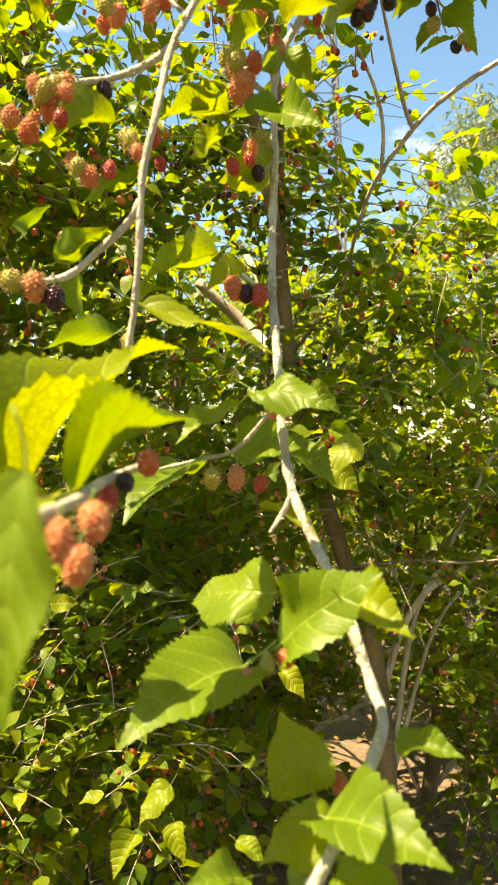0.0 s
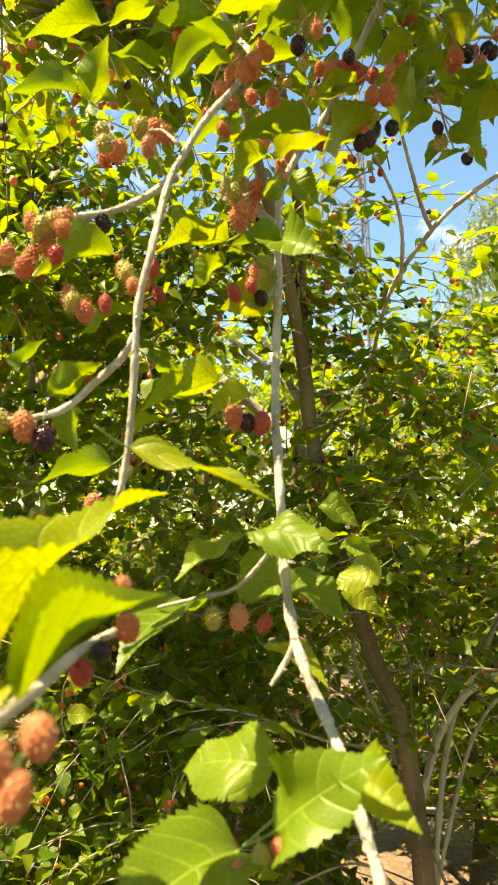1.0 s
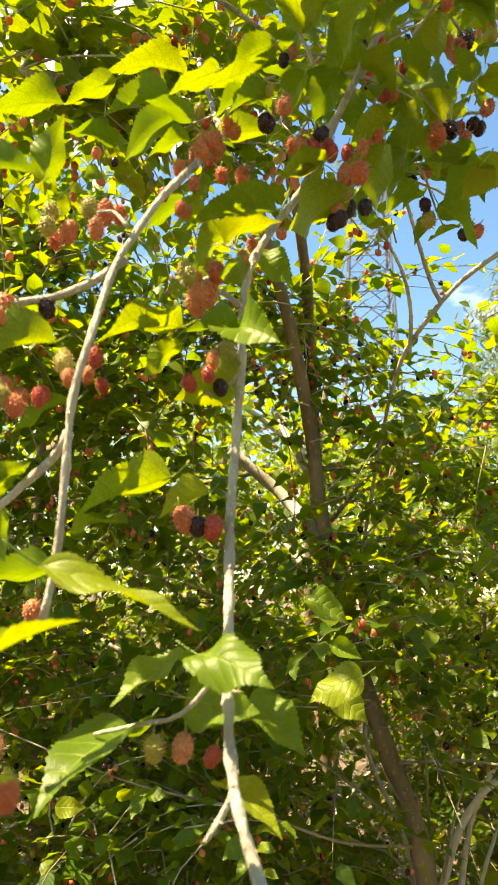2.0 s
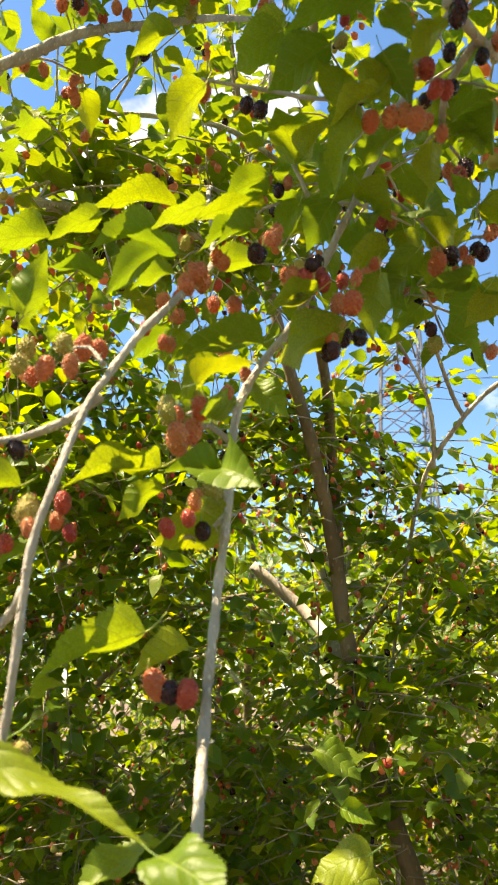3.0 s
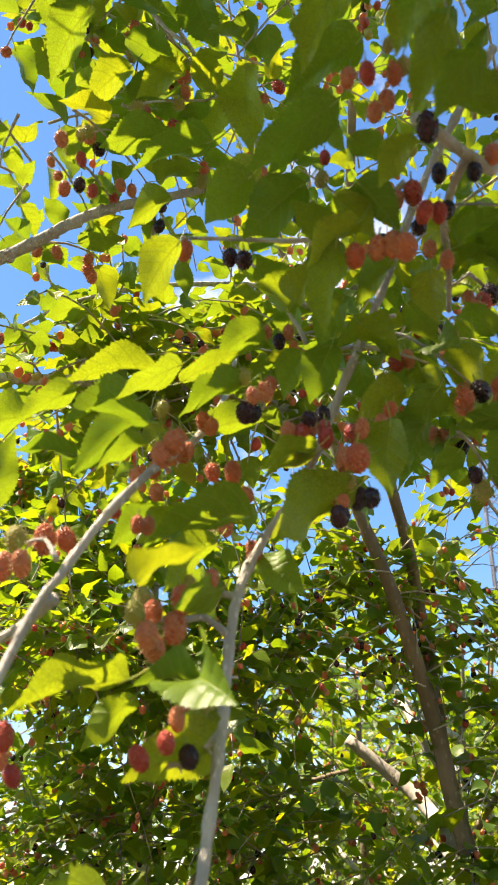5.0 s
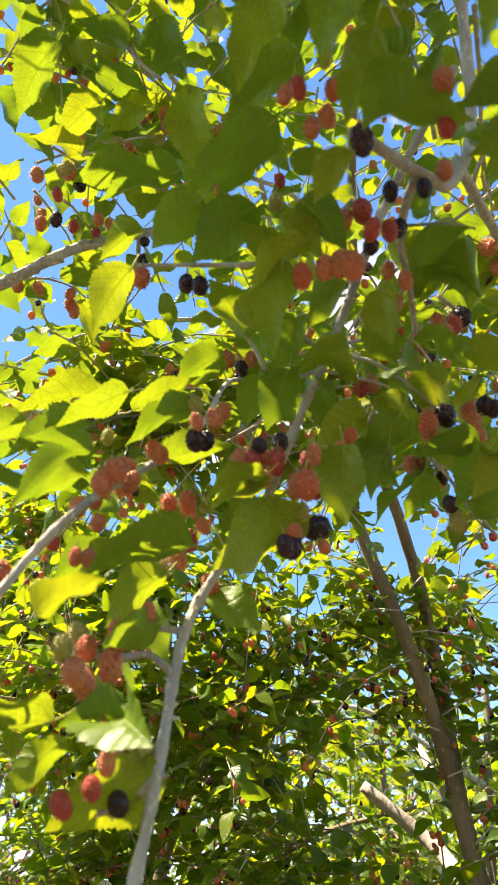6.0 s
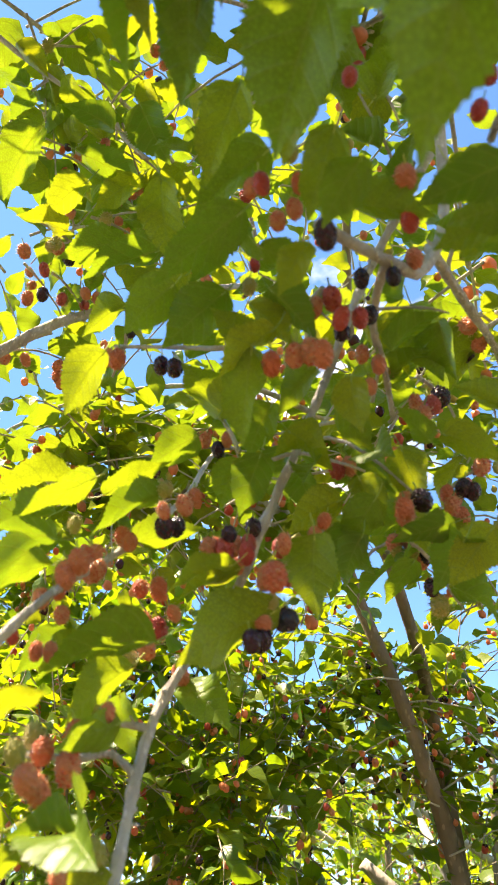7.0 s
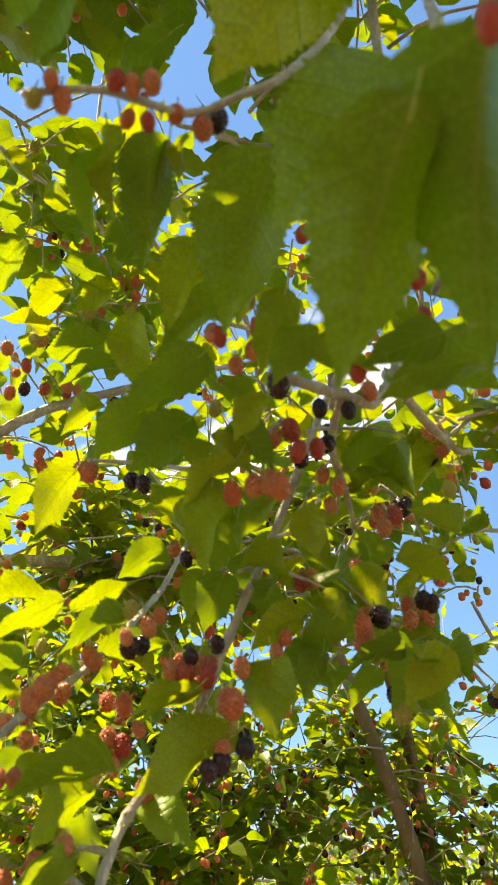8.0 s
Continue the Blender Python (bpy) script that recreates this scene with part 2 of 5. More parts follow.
class Pile:
    """Collects pieces of geometry and makes one mesh of them."""

    def __init__(self):
        self.v, self.f, self.uv, self.mat, self.n = [], [], [], [], 0

    def add(self, v, faces, uv=None, mat=0):
        self.v.append(v)
        self.uv.append(np.zeros((len(v), 2)) if uv is None else uv)
        n = self.n
        self.f.extend([tuple(i + n for i in f) for f in faces])
        self.mat.extend([mat] * len(faces))
        self.n += len(v)

    def mesh(self, name, mats, smooth=True):
        me = bpy.data.meshes.new(name)
        me.from_pydata(np.concatenate(self.v).tolist(), [], self.f)
        loop = np.empty(len(me.loops), np.int32)
        me.loops.foreach_get("vertex_index", loop)
        layer = me.uv_layers.new(name="UVMap")
        layer.data.foreach_set("uv", np.concatenate(self.uv)[loop].astype(np.float32).ravel())
        me.polygons.foreach_set("material_index", np.array(self.mat, np.int32))
        me.polygons.foreach_set("use_smooth", np.full(len(me.polygons), smooth))
        for m in mats:
            me.materials.append(m)
        me.update()
        return me


def link_part(name, mesh, parent, label="", place=None, kind=""):
    """One mesh as a part of a thing, standing where its coordinates or place say in the world."""
    ob = new(name, mesh)
    ob.parent = parent
    up, far = parent, Matrix.Identity(4)
    while up is not None:
        far = up.matrix_basis.inverted() if up is parent else far @ up.matrix_basis.inverted()
        up = up.parent
    ob.matrix_basis = far @ (place if place is not None else Matrix.Identity(4))
    return tagged(ob, label, "", "", kind)


def smooth_line(points, step):
    """A Catmull-Rom line through control points."""
    p = np.asarray(points, float)
    p = np.vstack([2 * p[0] - p[1], p, 2 * p[-1] - p[-2]])
    out = []
    for i in range(1, len(p) - 2):
        n = max(2, int(np.linalg.norm(p[i + 1] - p[i]) / step))
        for k in range(n):
            t = k / n
            out.append(0.5 * (2 * p[i] + (p[i + 1] - p[i - 1]) * t + (2 * p[i - 1] - 5 * p[i] + 4 * p[i + 1] - p[i + 2]) * t * t
                              + (3 * p[i] - p[i - 1] - 3 * p[i + 1] + p[i + 2]) * t**3))
    out.append(p[-2])
    return np.array(out)


def tube(pile, line, r0, r1, sides=8, knots=0.0, mat=0, every=4):
    """A tapering stem along a line; knots swells it at its nodes and roughens it."""
    n = len(line)
    way = np.gradient(line, axis=0)
    rings = []
    side = unit(np.cross(unit(way[0]), (0.31, 0.2, 0.93)))
    for i in range(n):
        w = unit(way[i])
        side = unit(side - w * (side @ w))
        other = np.cross(w, side)
        r = r0 + (r1 - r0) * i / (n - 1)
        if knots:
            r *= 1 + knots * (0.9 if i % every == 0 else 0.25 if i % every in (1, every - 1) else 0) + knots * rng.uniform(-0.25, 0.25)
        a = np.arange(sides) * 2 * np.pi / sides
        wob = 1 + knots * 0.5 * rng.uniform(-1, 1, sides)
        rings.append(line[i] + (np.cos(a) * r * wob)[:, None] * side + (np.sin(a) * r * wob)[:, None] * other)
    v = np.vstack(rings + [line[:1], line[-1:]])
    f = [(i * sides + k, i * sides + (k + 1) % sides, (i + 1) * sides + (k + 1) % sides, (i + 1) * sides + k) for i in range(n - 1) for k in range(sides)]
    f += [((k + 1) % sides, k, n * sides) for k in range(sides)]
    f += [((n - 1) * sides + k, (n - 1) * sides + (k + 1) % sides, n * sides + 1) for k in range(sides)]
    pile.add(v, f, np.full((len(v), 2), (0.35, 0.06)), mat)


def blade(rows, cols, fold, droop, wave, twist, teeth, seed, curl=0.0):
    """A serrated, pointed oval leaf blade of length 1 along y and width about 0.7, with its vein coordinates."""
    r = np.random.default_rng(seed)
    v, uv = [], []
    lean = r.uniform(-0.06, 0.06)
    ph = r.uniform(0, 6.28, 3)
    for i in range(rows + 1):
        t = i / rows
        half = 0.36 * max(0.0, math.sin(math.pi * min(1, t ** 0.68))) ** 0.74 * (1.03 - 0.24 * t) + (0.008 if 0 < i < rows else 0)
        if t > 0.7:
            half *= 1 - 0.58 * ((t - 0.7) / 0.3) ** 0.75
        tooth = (1.0 if i % 2 else 1 - teeth) * (1 + r.uniform(-0.04, 0.04))
        ang = droop * t
        cy = math.sin(ang) / droop if abs(droop) > 1e-3 else t
        cz = (math.cos(ang) - 1) / droop if abs(droop) > 1e-3 else 0
        for k in range(-cols, cols + 1):
            u = k / cols
            x = u * half * (tooth if abs(k) == cols else 1)
            back = -0.05 * abs(u) * (1 - t) * (1 if t < 0.25 else 0.3)
            fwd = 0.012 if (abs(k) == cols and i % 2) else 0
            z = fold * abs(x) + curl * x * x * 4 + wave * abs(u) * math.sin(9 * t + ph[0] + (1.4 if u > 0 else 0)) * half
            tw = twist * (t - 0.3)
            xx, zz = x * math.cos(tw) - z * math.sin(tw), x * math.sin(tw) + z * math.cos(tw)
            v.append((xx + lean * t * t, cy + (back + fwd) * math.cos(ang), cz + zz * math.cos(ang) - (back + fwd) * math.sin(ang)))
            uv.append((0.5 + x, t))
    v = np.array(v)
    # Lay the chord from foot to tip along y, at length 1.
    tip = v[rows * (2 * cols + 1) + cols]
    v = v @ (axes_for(tip, (0, 0, 1))) / np.linalg.norm(tip)
    w = 2 * cols + 1
    f = []
    for i in range(rows):
        for k in range(w - 1):
            f.append((i * w + k, i * w + k + 1, (i + 1) * w + k + 1, (i + 1) * w + k))
    return v, f, np.array(uv)


def leaf_mesh(seed):
    """A whole leaf: blade and stalk."""
    r = np.random.default_rng(seed)
    p = Pile()
    v, f, uv = blade(44, 3, r.uniform(0.1, 0.7), r.uniform(0.15, 1.1), r.uniform(0.14, 0.4), r.uniform(-0.7, 0.7), 0.1, seed, r.uniform(-0.3, 0.3))
    p.add(v, f, uv)
    tube(p, smooth_line([(0, 0.05, -0.006), (0, 0, -0.006), (0, -0.13, 0.012), (r.uniform(-0.04, 0.04), -0.3, 0.07)], 0.05), 0.008, 0.0095, 6, 0, 1)
    return p.mesh("leaf", (LEAF, PETIOLE))


def ball(level):
    bm = bmesh.new()
    bmesh.ops.create_icosphere(bm, subdivisions=level, radius=1.0)
    v = np.array([w.co for w in bm.verts])
    f = [tuple(w.index for w in g.verts) for g in bm.faces]
    bm.free()
    return v, f


BALL2, BALL1 = ball(2), ball(1)


def berry_mesh(skin, seed, hairs, plump=1.0):
    """A mulberry of length 1 hanging down from its stalk at the origin: a core of many drupelets with dry stigmas."""
    r = np.random.default_rng(seed)
    p = Pile()
    core, cf = BALL2
    p.add(core * (0.285 * plump, 0.285 * plump, 0.46) + (0, 0, -0.5), cf)
    n = 72
    for i in range(n):
        z = 1 - 2 * (i + 0.5) / n
        a = i * 2.39996 + r.uniform(-0.15, 0.15)
        q = math.sqrt(max(0, 1 - z * z))
        at = np.array([0.255 * plump * q * math.cos(a), 0.255 * plump * q * math.sin(a), 0.425 * z - 0.5])
        s = 0.062 * plump * r.uniform(0.85, 1.2)
        p.add(BALL1[0] * s * (1, 1, 1.05) + at, BALL1[1])
        for _ in range(3 if r.random() < hairs else 0):
            out = unit((q * math.cos(a), q * math.sin(a), z * 0.6))
            tip = at + out * (s + r.uniform(0.05, 0.15)) + r.uniform(-0.06, 0.06, 3)
            across = unit(np.cross(out, r.uniform(-1, 1, 3))) * 0.011
            p.add(np.array([at + out * s * 0.8 + across, at + out * s * 0.8 - across, tip]), [(0, 1, 2)], None, 1)
    tube(p, smooth_line([(0, 0, -0.1), (0, 0, 0.05), (r.uniform(-0.08, 0.08), r.uniform(-0.08, 0.08), 0.25)], 0.1), 0.03, 0.025, 5, 0, 2)
    return p.mesh("berry", (skin, HAIR, PETIOLE))


LEAVES = [leaf_mesh(100 + k) for k in range(14)]
BERRIES = {
    "green": [berry_mesh(GREEN_FRUIT, 200 + k, 0.9) for k in range(2)],
    "pink": [berry_mesh(PINK_FRUIT, 210 + k, 0.45) for k in range(3)],
    "red": [berry_mesh(RED_FRUIT, 220 + k, 0.12) for k in range(2)],
    "black": [berry_mesh(BLACK_FRUIT, 230 + k, 0.05, 1.08) for k in range(2)],
}
BERRY_LABEL = {"green": "hairy pale green unripe mulberry", "pink": "salmon-pink half-ripe mulberry", "red": "bright red ripening mulberry", "black": "glossy black ripe mulberry"}


def leaf(parent, base, tip, face, kind, wide=1.0):
    """One leaf from the foot of its blade to its tip, its upper side turned to face."""
    y = np.subtract(tip, base)
    size = float(np.linalg.norm(y))
    m = np.eye(4)
    m[:3, :3] = axes_for(y, face) * (size * wide * 0.92, size, size)
    m[:3, 3] = base
    return link_part("leaf", LEAVES[kind % len(LEAVES)], parent, "", Matrix(m.tolist()))


def berry(parent, top, end, stage, kind=0, fat=1.0):
    """One fruit from its stalk end to its free end."""
    z = np.subtract(top, end)
    size = float(np.linalg.norm(z))
    m = np.eye(4)
    ax = axes_for(z, (0.3, 0.8, 0.2))
    m[:3, :3] = np.stack([ax[:, 0], ax[:, 2] * -1, ax[:, 1]], 1) * (size * fat * 0.94, size * fat * 0.94, size * 0.87)
    m[:3, 3] = top
    return link_part("berry", BERRIES[stage][kind % len(BERRIES[stage])], parent, BERRY_LABEL[stage], Matrix(m.tolist()))


def limb(parent, name, points, r0, r1, mat, label="", sides=10, knots=0.12, step=0.012, buds=0):
    """A tapering limb; buds sets swollen bud scars and short stubs along it."""
    p = Pile()
    line = smooth_line(points, step)
    tube(p, line, r0, r1, sides, knots)
    for _ in range(buds):
        i = int(rng.integers(1, len(line) - 1))
        r = r0 + (r1 - r0) * i / (len(line) - 1)
        way = unit(line[i + 1] - line[i - 1])
        out = unit(np.cross(way, rng.normal(0, 1, 3)))
        size = r * rng.uniform(0.3, 0.6)
        p.add((BALL1[0] * (size, size * 1.5, size)) @ axes_for(way, out).T + line[i] + out * r * 0.95, BALL1[1], np.full((len(BALL1[0]), 2), (0.35, 0.06)))
        if rng.random() < 0.4:
            tip = line[i] + out * r + unit(out + way * rng.uniform(-0.6, 0.6)) * r * rng.uniform(1.0, 2.4)
            tube(p, np.array([line[i] + out * r * 0.5, (line[i] + out * r + tip) / 2, tip]), r * 0.38, r * 0.26, 6)
    return link_part(name, p.mesh(name, (mat,)), parent, label)


def plant(name, foot, label, group=""):
    ob = new(name)
    ob.empty_display_size = 0.1
    ob.matrix_basis = Matrix.Translation(foot)
    return tagged(ob, label, "tree", group)


FAR_FRUIT = (BALL2[0] * (1 + 0.15 * (np.arange(len(BALL2[0])) % 3 - 1)[:, None]) * (0.35, 0.47, 0.35), BALL2[1])
FARTHEST_FRUIT = (BALL1[0] * (1 + 0.14 * (np.arange(len(BALL1[0])) % 3 - 1)[:, None]) * (0.32, 0.5, 0.32), BALL1[1])
# Coarser leaves and fruit for what stands farther off.
FINE = [blade(12, 2, rng.uniform(0, 0.6), rng.uniform(0.1, 0.9), 0.25, rng.uniform(-0.5, 0.5), 0.08, 400 + k) for k in range(10)]
COARSE = [blade(6, 1, rng.uniform(0, 0.5), rng.uniform(0.1, 0.9), 0.2, rng.uniform(-0.4, 0.4), 0.06, 300 + k) for k in range(8)]


ROUGH = [blade(3, 1, rng.uniform(0, 0.5), rng.uniform(0.1, 0.9), 0.2, rng.uniform(-0.4, 0.4), 0.06, 500 + k) for k in range(8)]

NARROW = [(v * (0.3, 1, 1), f, uv) for v, f, uv in ROUGH]


def coarse_leaf(pile, base, along, up, size, k, forms=COARSE):
    v, f, uv = forms[k % len(forms)]
    pile.add((v * size) @ axes_for(along, up).T + base, f, uv)


def coarse_berry(pile, top, size, mat, lean, form=FAR_FRUIT):
    v, f = form
    ax = axes_for(unit(np.array([lean[0], lean[1], -1.0])), (1, 0, 0))
    pile.add((v * size + (0, 0.5 * size, 0)) @ ax.T + top, f, None, mat)


def twig_line(start, way, length, sag):
    n = 6
    pts, p, w = [np.array(start, float)], np.array(start, float), unit(way)
    for _ in range(n):
        w = unit(w + (0, 0, -sag / n) + rng.normal(0, 0.09, 3))
        p = p + w * length / n
        pts.append(p)
    return np.array(pts)


# Gaps in the foliage: both ends and the radius of the clear space.
GAPS = [((-0.08, 1.2, 1.83), (-0.12, 2.3, 1.95), 0.075), ((0.0, 2.35, 1.85), (-0.6, 2.155, 3.04), 0.11), ((-0.15, 2.345, 1.98), (-0.75, 2.15, 3.17), 0.1), ((0.5, 1.95, 1.35), (-0.1, 1.755, 2.54), 0.09), ((0.75, 1.95, 1.4), (0.15, 1.755, 2.59), 0.11), ((0.62, 2.0, 1.65), (0.02, 1.8, 2.84), 0.08), ((0.9, 2.0, 1.7), (0.3, 1.8, 2.89), 0.1), ((0.06, 1.3, 1.9), (0.06, 2.0, 2.1), 0.05), ((0.33, 1.2, 2.0), (0.55, 1.9, 2.55), 0.2), ((0.19, 1.3, 1.33), (0.25, 2.15, 1.18), 0.11),
        ((0.36, 1.4, 1.15), (0.46, 2.25, 1.03), 0.09), ((0.34, 1.5, 0.9), (0.68, 3.7, 0.1), 0.17), ((0.75, 3.6, 0.0), (-1.0, 3.03, 3.46), 0.2),
        ((0.176, 1.061, 1.957), (0.304, 2.747, 2.574), 0.05), ((0.235, 1.047, 1.976), (0.467, 2.709, 2.628), 0.04), ((0.15, 1.5, 1.0), (0.46, 3.8, 0.05), 0.1), ((0.5, 3.8, 0.0), (-1.25, 3.23, 3.46), 0.2)]


def in_gap(p):
    for a, b, r in GAPS:
        a, b = np.array(a), np.array(b)
        t = min(1, max(0, float((p - a) @ (b - a) / ((b - a) @ (b - a)))))
        if np.linalg.norm(p - a - t * (b - a)) < r:
            return True
    return False


def grow(leaves, wood, fruit, start, way, length, sag, leaf_size, gap, fruit_share, radius=0.0022, forms=COARSE, form=FAR_FRUIT):
    """One leafy twig: a bent stem, alternate drooping leaves, fruit at the nodes."""
    line = twig_line(start, way, length, sag)
    if in_gap(line[3]) or in_gap(line[-1]):
        return
    tube(wood, line if forms is FINE else line[::2], radius, radius * 0.4, 5 if forms is FINE else 3)
    n = max(3, int(length / gap))
    for k in range(n):
        t = (k + 0.6) / n * (len(line) - 1)
        i = min(int(t), len(line) - 2)
        at = line[i] + (line[i + 1] - line[i]) * (t - i)
        fwd = unit(line[i + 1] - line[i])
        side = unit(np.cross(fwd, (0, 0, 1))) * (1 if k % 2 else -1)
        out = unit(side * rng.uniform(0.5, 1.0) + fwd * rng.uniform(0.1, 0.9) + (0, 0, rng.uniform(-0.55 if forms is FINE else -0.9, 0.15)) + rng.normal(0, 0.2, 3))
        size = leaf_size * rng.uniform(0.6, 1.2) * (1 - 0.35 * k / n)
        foot = at + out * size * 0.22 + (0, 0, 0.1 * size)
        if in_gap(foot + out * size * 0.5):
            continue
        wood.add(np.array([at + (0, 0, 0.0008), at - (0, 0, 0.0008), foot]), [(0, 1, 2)])
        up = unit(np.array([0, 0, 1.0]) + rng.normal(0, 0.42, 3))
        coarse_leaf(leaves, foot, out, up, size, int(rng.integers(10)), forms)
        if rng.random() < fruit_share:
            for _ in range(int(rng.integers(1, 4))):
                coarse_berry(fruit, at + rng.normal(0, 0.01, 3) + (0, 0, -0.008), rng.uniform(0.013, 0.021), int(rng.choice(4, p=(0.12, 0.62, 0.1, 0.16))), rng.normal(0, 0.35, 2), form)


def crown(tree, limbs, twigs, leaf_size, gap, fruit_share, label, spread=0.5, reach=0.5, near=False, fine_fruit=False, rough=False):
    """A crown on a tree: twigs along each limb (start, end, share), joined into leaves, twigs and fruit."""
    leaves, wood, fruit = Pile(), Pile(), Pile()
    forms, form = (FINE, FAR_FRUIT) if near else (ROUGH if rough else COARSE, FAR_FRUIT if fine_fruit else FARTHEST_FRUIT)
    total = sum(s for *_, s in limbs)
    for a, b, share in limbs:
        a, b = np.array(a, float), np.array(b, float)
        for _ in range(max(1, round(twigs * share / total))):
            t = rng.uniform(0.05, 1.0) ** 0.8
            p = a + (b - a) * t + rng.normal(0, 0.02 if near else 0.07, 3)
            way = unit(b - a) * 0.35 + rng.normal(0, 1, 3) * (1, 1, 0.6) * spread * 1.6 + (0, 0, 0.25)
            grow(leaves, wood, fruit, p, way, reach * rng.uniform(0.55, 1.15), rng.uniform(0.3, 1.5), leaf_size, gap, fruit_share, 0.0022, forms, form)
    link_part("crown", leaves.mesh("crown", (LEAF if near else FAR_SHADE_LEAF,)), tree, label, None, "stuff")
    link_part("twig_work", wood.mesh("twig_work", (TWIG_BARK if near else BRUSH_BARK,)), tree, "thin grey-brown leafy twigs", None, "stuff")
    if fruit.n:
        link_part("fruit", fruit.mesh("fruit", (GREEN_FRUIT, PINK_FRUIT, RED_FRUIT, BLACK_FRUIT)), tree, "scattered pink, red and black mulberries", None, "stuff")


def leafy_shoot(tree, start, way, length, sag, leaf_size, gap, fruit_share):
    """A short leafy side shoot whose leaves and fruit are parts of their own."""
    line = twig_line(start, way, length, sag)
    p = Pile()
    tube(p, line, 0.0018, 0.0008, 6, 0.1)
    shoot = link_part("side_shoot", p.mesh("side_shoot", (TWIG_BARK,)), tree, "thin leafy side shoot")
    n = max(3, int(length / gap))
    for k in range(n):
        t = (k + 0.6) / n * (len(line) - 1)
        i = min(int(t), len(line) - 2)
        at = line[i] + (line[i + 1] - line[i]) * (t - i)
        fwd = unit(line[i + 1] - line[i])
        side = unit(np.cross(fwd, (0, 0, 1))) * (1 if k % 2 else -1)
        out = unit(side * rng.uniform(0.5, 1.0) + fwd * rng.uniform(0.1, 0.9) + (0, 0, rng.uniform(-0.5, 0.12)) + rng.normal(0, 0.2, 3))
        size = leaf_size * rng.uniform(0.65, 1.2)
        foot = at + out * size * 0.25
        leaf(shoot, foot, foot + out * size, unit(np.array([-0.2, -0.1, 1.0]) + rng.normal(0, 0.28, 3)), int(rng.integers(14)), rng.uniform(0.85, 1.1))
        if rng.random() < fruit_share:
            for _ in range(int(rng.integers(1, 4))):
                top = at + rng.normal(0, 0.008, 3) + (0, 0, -0.006)
                end = top + unit((*rng.normal(0, 0.35, 2), -1)) * rng.uniform(0.018, 0.026)
                berry(shoot, top, end, str(rng.choice(["green", "pink", "red", "black"], p=(0.14, 0.6, 0.1, 0.16))), int(rng.integers(3)), rng.uniform(0.95, 1.15))


def leafy_shoots(tree, spans, leaf_size, gap, fruit_share, reach):
    for a, b, n in spans:
        a, b = np.array(a, float), np.array(b, float)
        for k in range(n):
            p = a + (b - a) * (k + rng.uniform(0.2, 0.8)) / n
            way = unit(b - a) * 0.35 + rng.normal(0, 1, 3) * (0.8, 0.8, 0.5) + (0, 0, 0.2)
            leafy_shoot(tree, p, way, reach * rng.uniform(0.6, 1.15), rng.uniform(0.3, 1.4), leaf_size, gap, fruit_share)

# ---- ground ----


def ground_mesh():
    bm = bmesh.new()
    n = 60
    grid = [[bm.verts.new((x, y, 0)) for y in [2.5 + (k / n) ** 3 * 300 * s for s, k in [(-1, n - j) if j < n else (1, j - n) for j in range(2 * n + 1)]]]
            for x in [(k / n) ** 3 * 300 * s for s, k in [(-1, n - j) if j < n else (1, j - n) for j in range(2 * n + 1)]]]
    for col in grid:
        for w in col:
            near = max(0.0, 1 - math.hypot(w.co.x, w.co.y - 2.5) / 40)
            w.co.z = 0.03 * near * noise.noise((w.co.x * 2, w.co.y * 2, 0)) - 0.02
    for i in range(2 * n):
        for j in range(2 * n):
            bm.faces.new((grid[i][j], grid[i + 1][j], grid[i + 1][j + 1], grid[i][j + 1]))
    me = bpy.data.meshes.new("ground")
    bm.to_mesh(me)
    bm.free()
    me.polygons.foreach_set("use_smooth", np.ones(len(me.polygons), bool))
    me.materials.append(EARTH)
    return me


tagged(new("ground", ground_mesh()), "dry brown earth under the mulberry trees", "ground", "", "structure")


def litter():
    p = Pile()
    for _ in range(1500):
        at = np.array([rng.uniform(-2.5, 3), rng.uniform(1.2, 7), 0.012])
        coarse_leaf(p, at, (*rng.normal(0, 1, 2), rng.uniform(-0.1, 0.15)), (*rng.normal(0, 0.25, 2), 1), rng.uniform(0.03, 0.07), int(rng.integers(8)))
    return p.mesh("leaf_litter", (DRY_LEAF,))


tagged(new("leaf_litter", litter()), "dry brown fallen leaves on the earth", "leaf litter", "", "stuff")

# ---- the near mulberry tree ----
tree = plant("mulberry_tree", (0.42, 2.28, 0.0), "slender brown mulberry tree with drooping fruit-laden branches")
limb(tree, "trunk", [(0.42, 2.28, -0.05), (0.4, 2.26, 0.5), (0.345, 2.23, 0.95), (0.256, 2.2, 1.21), (0.165, 2.17, 1.5), (0.106, 2.11, 1.77), (0.082, 2.05, 1.965), (0.03, 1.93, 2.22), (-0.035, 1.84, 2.45), (-0.1, 1.7, 2.8), (-0.16, 1.5, 3.3), (-0.2, 1.4, 3.7)], 0.033, 0.003, TRUNK_BARK, "brown leaning trunk", 14, 0.1, 0.03, 14)
limb(tree, "stem", [(0.095, 2.12, 1.85), (0.08, 2.08, 2.19), (0.074, 1.98, 2.33), (0.054, 1.87, 2.47), (0.03, 1.75, 2.62), (0.06, 1.5, 3.0), (0.2, 1.0, 3.35), (0.3, 0.6, 3.3), (0.3, 0.45, 3.1)], 0.015, 0.005, TRUNK_BARK, "brown side stem", 12, 0.12, 0.03, 12)
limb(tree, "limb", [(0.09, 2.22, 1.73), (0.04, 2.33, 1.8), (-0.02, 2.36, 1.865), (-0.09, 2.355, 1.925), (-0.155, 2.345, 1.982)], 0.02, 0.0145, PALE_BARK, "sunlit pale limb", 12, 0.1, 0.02)
